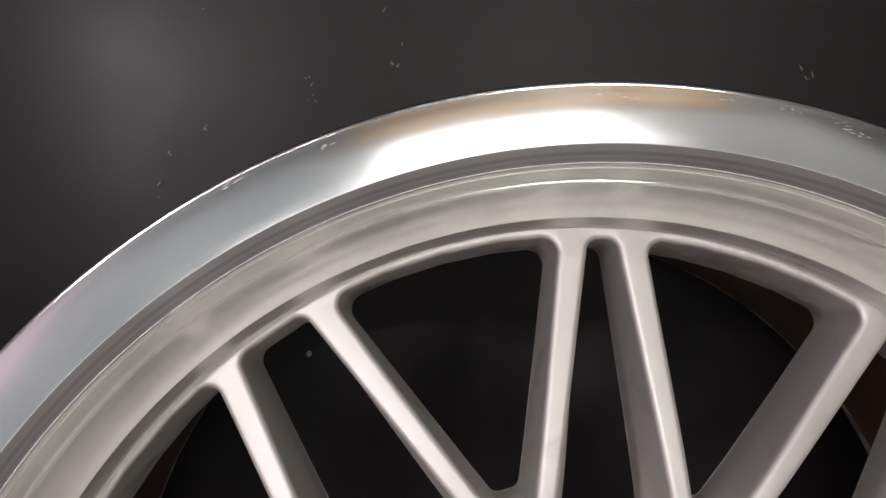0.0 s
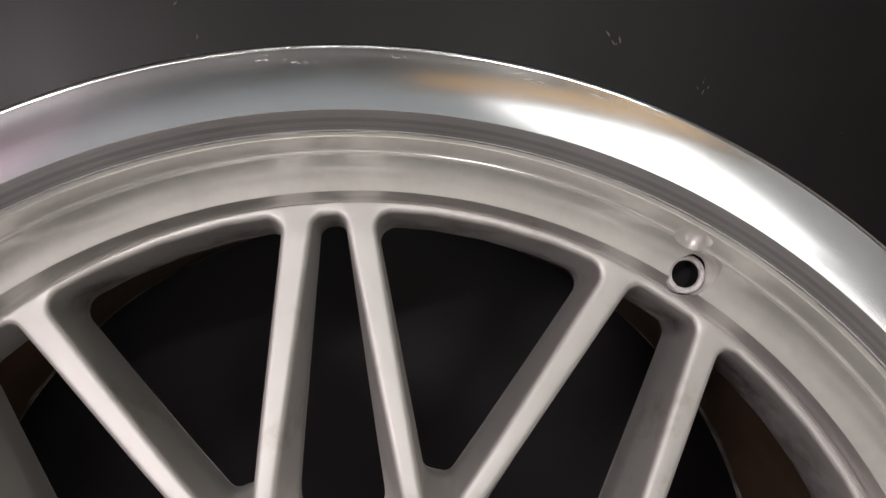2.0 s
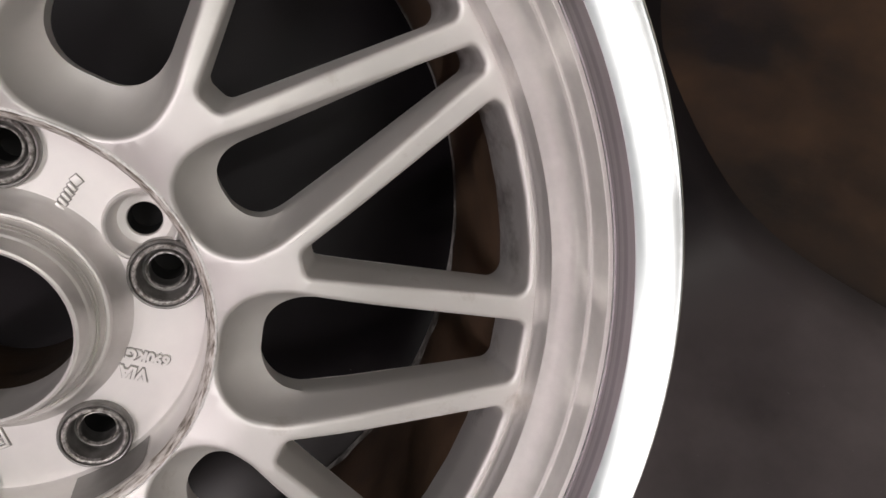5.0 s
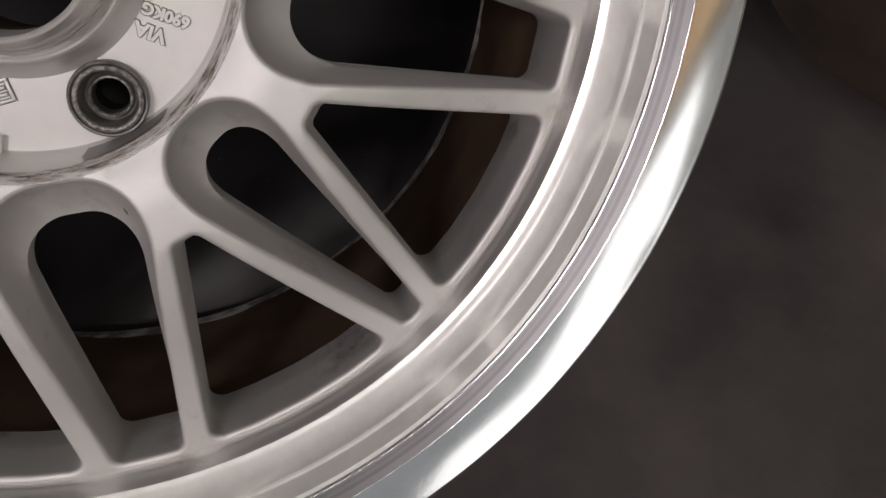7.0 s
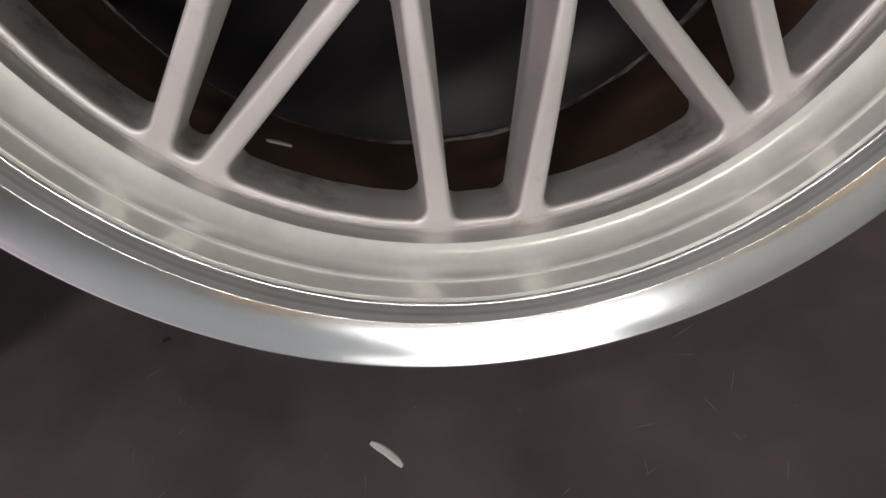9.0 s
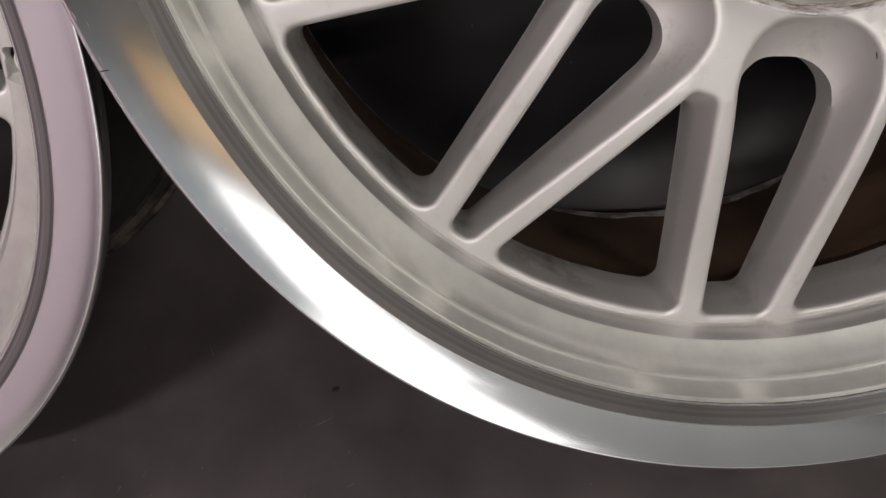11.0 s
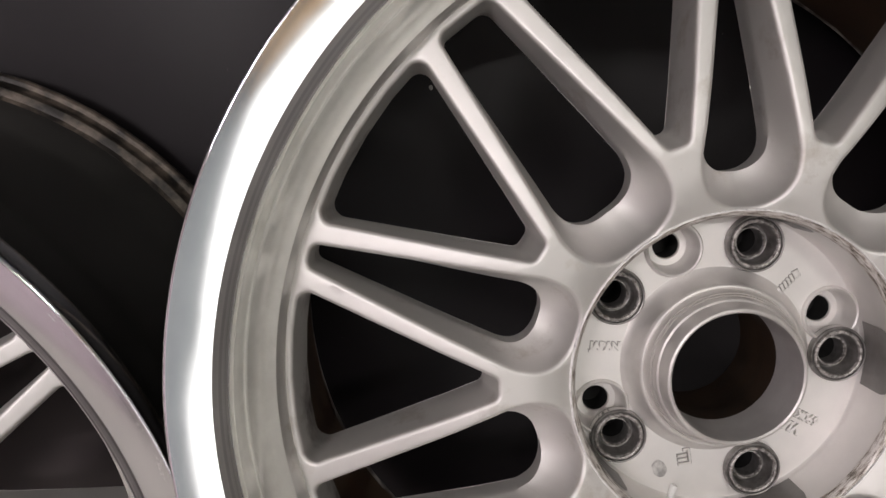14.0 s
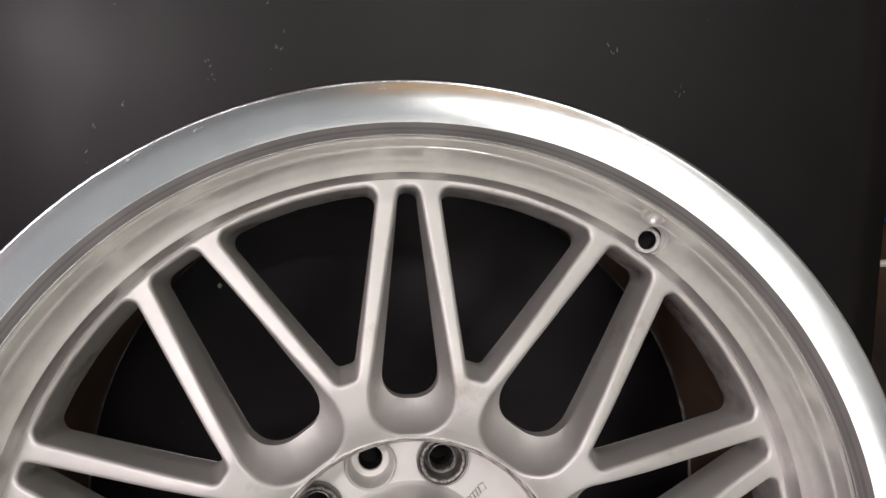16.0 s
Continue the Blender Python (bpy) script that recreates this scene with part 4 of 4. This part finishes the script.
def build_scratches(parent):
    """Nicks and fine scratches along the lip's outer edge."""
    rnd, verts, faces = random.Random(11), [], []

    def nick(r, deg, along, across):
        s = (0.2328 - r) / 0.0166
        y = (0.0003 + 0.0166 * (0.149 * s + 0.0595 * s * s) if s > 0 else 0.0004 - 0.06 * s) - 0.00012
        base = len(verts)
        for da, dr in ((-along, 0.2 * across), (-0.3 * along, across), (along, 0.1 * across), (0.2 * along, -across)):
            a = radians(deg) + da / r
            verts.append(((r + dr) * math.cos(a), y, (r + dr) * math.sin(a)))
        faces.append((base, base + 1, base + 2, base + 3))

    for r, deg in ((0.2334, 108.6), (0.2331, 121.7), (0.2300, 93.2), (0.2305, 83.5), (0.2311, 79.3), (0.2309, 74.7), (0.2333, 114.0), (0.2318, 120.3), (0.2305, 113.1), (0.2290, 90.6), (0.2308, 69.7), (0.2332, 64.0), (0.2298, 73.8), (0.2310, 68.1), (0.2317, 64.9), (0.2326, 43.8)):
        for _ in range(6):
            nick(r + rnd.gauss(0, 0.0003), deg + rnd.gauss(0, 0.45), rnd.uniform(0.0003, 0.0012), rnd.uniform(0.00005, 0.00016))
    for _ in range(50):
        nick(rnd.uniform(0.2295, 0.2334), rnd.uniform(-180, 180), rnd.uniform(0.0003, 0.0014), rnd.uniform(0.00004, 0.00010))
    tagged(mesh_ob("lip_scratches", verts, faces, PALE, parent, smooth=False), "bright nicks and scratches on the lip", kind="stuff")


def build_plate(parent):
    """The hub plate with all lug holes through it."""
    pts, edges = [], []

    def ring(cx, cz, r, n):
        start = len(pts)
        pts.extend(Vector((cx + r * math.cos(2 * math.pi * i / n), cz + r * math.sin(2 * math.pi * i / n))) for i in range(n))
        edges.extend((start + i, start + (i + 1) % n) for i in range(n))

    holes = [(*polar(PCD, d), 0.0122) for d in SEATS_A] + [(*polar(PCD, d), 0.0126) for d in SEATS_B]
    ring(0, 0, 0.0440, 160)
    ring(0, 0, 0.0690, 200)
    for h in holes:
        ring(*h, 44)
    v2, _, tris, _, _, _ = geometry.delaunay_2d_cdt(pts, edges, [], 0, 1e-7)
    bm, made = bmesh.new(), {}
    for tri in tris:
        c = sum((v2[i] for i in tri), Vector((0, 0))) / 3
        if not 0.0440 < c.length < 0.0690 or any((c - Vector(h[:2])).length < h[2] for h in holes):
            continue
        for i in tri:
            if i not in made:
                made[i] = bm.verts.new((v2[i].x, 0.0578, v2[i].y))
        bm.faces.new([made[i] for i in tri])
    return part("hub_plate", bm, HUBSILVER, parent, "silver painted hub plate with lug holes")


def widen_step(wheel):
    """Gives a wheel of the same pattern a wider step between its lip and a smaller cast centre."""
    for ob in wheel.children:
        if ob.name.split(".")[0] not in ("grooved_band", "band_edge", "seam", "dish", "spoke_casting", "valve_hole", "valve_bore"):
            continue
        ob.data = ob.data.copy()
        valve, step = ob.name.startswith("valve"), ob.name.split(".")[0] in ("grooved_band", "band_edge", "seam")
        for v in ob.data.vertices:
            r = math.hypot(v.co.x, v.co.z)
            k = (0.1990 / 0.2030) if valve else float(np.interp(r, [0.0728, 0.1925, 0.1960, 0.2030, 0.2113, 0.2163, 0.3], [0.0728, 0.1840, 0.1870, 0.1990, 0.2098, 0.2163, 0.3])) / max(r, 1e-6)
            v.co.x, v.co.z = v.co.x * k, v.co.z * k
            if step and v.co.y < 0.0115:
                v.co.y = 0.0036 + (v.co.y - 0.0036) * 0.45


main_wheel = build_wheel()
main_wheel.matrix_world = WHEEL
tagged(main_wheel, "silver split-spoke alloy wheel with polished lip leaning on black sheet", "wheel", "alloy wheels")
second = copy_thing(main_wheel, WHEEL @ pose(-0.4665, 0.0354, -0.0886, 0, 0, -1.42) @ pose(0, 0, 0, 7.06) @ pose(0, 0, 0, 0, 58.0, 0))
widen_step(second)
tagged(second, "silver split-spoke alloy wheel with polished lip standing beside another wheel", "wheel", "alloy wheels")


# ---- blue rack upright and cable on the floor behind ----
rack = tagged(new("rack_upright"), "blue perforated steel rack upright standing on the floor", "rack")
rack.matrix_world = pose(0.740, 0.470, -0.016, 0, 0, -9)
box("post_front", -0.029, 0.029, 0.0, 0.003, 0.0, 1.9, BLUE, rack, bevel=0.0008)
box("post_side", -0.029, -0.026, 0.003, 0.064, 0.0, 1.9, BLUE, rack, bevel=0.0008)
box("post_side", 0.026, 0.029, 0.003, 0.064, 0.0, 1.9, BLUE, rack, bevel=0.0008)
box("foot_plate", -0.040, 0.075, -0.016, 0.080, 0.0, 0.005, BLUE, rack, bevel=0.001)
for y, z in ((0.020, 0.030), (0.046, 0.052)):
    part("bolt", box_bm(bmesh.new(), -0.0365, -0.029, y - 0.007, y + 0.007, z - 0.006, z + 0.006, 0.003), ZINC, rack, "zinc bolt head")
# Near-black patches on the steel, for the shade in punched slots.
for k in range(16):
    z = 0.035 + 0.055 * k
    box("slot", -0.006, 0.004, -0.0008, 0.0004, 0.0, 0.016, DARK, rack, "near-black patch for the shade in a punched slot", 0.0, pose(0.004, 0, z, 0, 25, 0))
    box("slot", -0.0298, -0.0286, 0.030, 0.038, z + 0.05, z + 0.066, DARK, rack, "near-black patch for the shade in a punched slot")
box("brace", -0.017, 0.017, -0.004, 0.000, 0.0, 0.7, BLUE, rack, "", 0.001, pose(0.020, 0.030, 0.035, 0, 52, 0))
box("slot", -0.004, 0.004, -0.0048, -0.0036, 0.06, 0.075, DARK, rack, "near-black patch for the shade in a punched slot", 0.0, pose(0.020, 0.030, 0.035, 0, 52, 0))
part("bolt", box_bm(bmesh.new(), 0.036, 0.050, 0.018, 0.027, 0.040, 0.052, 0.003), ZINC, rack, "zinc bolt head")

cu = bpy.data.curves.new("cable", "CURVE")
cu.dimensions, cu.bevel_depth, cu.bevel_resolution = "3D", 0.0050, 3
sp = cu.splines.new("NURBS")
CP = [(0.05, 0.57), (0.36, 0.52), (0.61, 0.484), (0.70, 0.452), (0.77, 0.431), (0.85, 0.421), (1.01, 0.45), (1.5, 0.64)]
sp.points.add(len(CP) - 1)
for pt, c in zip(sp.points, CP):
    pt.co = (*c, -0.0105, 1)
sp.use_endpoint_u, sp.order_u = True, 4
tmp = new("tmp", cu)
cable_me = bpy.data.meshes.new_from_object(tmp.evaluated_get(bpy.context.evaluated_depsgraph_get()))
bpy.data.objects.remove(tmp)
cable_me.materials.append(CABLE)
tagged(new("cable", cable_me), "white electric cable lying on the brown floor", "cable")


# ---- loose flakes and dust on the sheet ----
def flake(name, x, y, length, width, turn, bend, material, label, m=None):
    bm, rows, n = bmesh.new(), [], 8
    for i in range(n + 1):
        s = i / n - 0.5
        w = width / 2 * (1 - (2 * abs(s)) ** 4 * 0.5)
        lift = 0.0009
        c = Vector((s * length, bend * (0.25 - s * s), 0))
        rows.append([bm.verts.new(c + Vector((0, o, z))) for o, z in ((-w, 0.0002), (-w * 0.6, lift), (w * 0.6, lift), (w, 0.0002))])
    for a, b in zip(rows, rows[1:]):
        for i in range(3):
            bm.faces.new((a[i], a[i + 1], b[i + 1], b[i]))
        bm.faces.new((a[3], a[0], b[0], b[3]))
    bm.faces.new(rows[0])
    bm.faces.new(rows[-1][::-1])
    ob = part(name, bm, material, None)
    ob.matrix_world = m if m else pose(x, y, 0.0016, 0, 0, turn)
    return tagged(ob, label, "debris")


flake("flake", -0.116, -0.128, 0.0220, 0.0044, -50, 0.004, CHIP, "pale curved flake lying on the black sheet")
flake("chip", 0, 0, 0.0040, 0.0030, 0, 0.0, CHIP, "small white chip stuck to the black sheet behind the wheel", pose(-0.0958, 0.2630, 0.3162, 90 - SLOPE, 0, 60))
bx, bz = polar(0.1977, -116.0)
flake("flake", 0, 0, 0.0130, 0.0042, 0, 0.002, CHIP, "pale flake lying inside the brown wheel barrel", WHEEL @ pose(bx, 0.120, bz, 0, 26, 0) @ pose(0, 0, 0, 0, 0, 20))
flake("crumb", -0.230, -0.027, 0.0042, 0.003, 10, 0.0, DARK, "small black crumb on the black sheet")


def on_slope(x, up, turn):
    return WHEEL @ Matrix.Translation((x, PLANE - 0.0022 + (0.2335 - (up * math.cos(radians(SPIN)) - x * math.sin(radians(SPIN)))) * 0.0787, up)) @ pose(0, 0, 0, 90) @ pose(0, 0, 0, 0, 0, turn)


rng = random.Random(4)
verts, faces = [], []


def add_speck(m, size):
    n = rng.choice((4, 5, 6))
    base, ln = len(verts), size * rng.uniform(0.6, 2.2)
    for i in range(n):
        a = 2 * math.pi * i / n + rng.uniform(-0.3, 0.3)
        verts.append(m @ Vector((ln * math.cos(a) * rng.uniform(0.6, 1), size * 0.45 * math.sin(a) * rng.uniform(0.5, 1), 0)))
    faces.append(tuple(range(base, base + n)))


for x, up in ((-0.088, 0.331), (-0.077, 0.312), (-0.082, 0.302), (-0.129, 0.291), (-0.126, 0.283), (0.153, 0.311), (0.156, 0.305), (0.2105, 0.280), (0.206, 0.276), (-0.205, 0.245), (-0.185, 0.262), (-0.21, 0.228)):
    for _ in range(3):
        add_speck(on_slope(x + rng.gauss(0, 0.0015), up + rng.gauss(0, 0.002), rng.uniform(50, 130)), rng.uniform(0.0006, 0.0014))
for _ in range(160):
    add_speck(on_slope(rng.uniform(-0.9, 0.36), rng.uniform(-0.2, 0.6), rng.uniform(0, 180)), rng.uniform(0.0002, 0.0006))
for _ in range(260):
    x, y = rng.uniform(-0.6, 0.5), rng.uniform(-0.35, 0.05)
    add_speck(pose(x, y, 0.0017, 0, 0, rng.uniform(0, 180)), rng.uniform(0.0002, 0.0008))
for _ in range(70):
    x, y = rng.uniform(-0.48, 0.1), rng.uniform(-0.25, 0.04)
    m, a = pose(x, y, 0.0017 + sag(x, 0.0), 0, 0, rng.gauss(60, 40)), rng.uniform(0.002, 0.009)
    base = len(verts)
    for u, v in ((-a, 0.0), (-0.3 * a, 0.00022), (a, 0.00008), (0.2 * a, -0.00022)):
        verts.append(m @ Vector((u, v + 0.02 * u, 0)))
    faces.append((base, base + 1, base + 2, base + 3))
tagged(mesh_ob("dust", verts, faces, SPECK, smooth=False), "pale dust specks on the black sheet", "dust", kind="stuff")
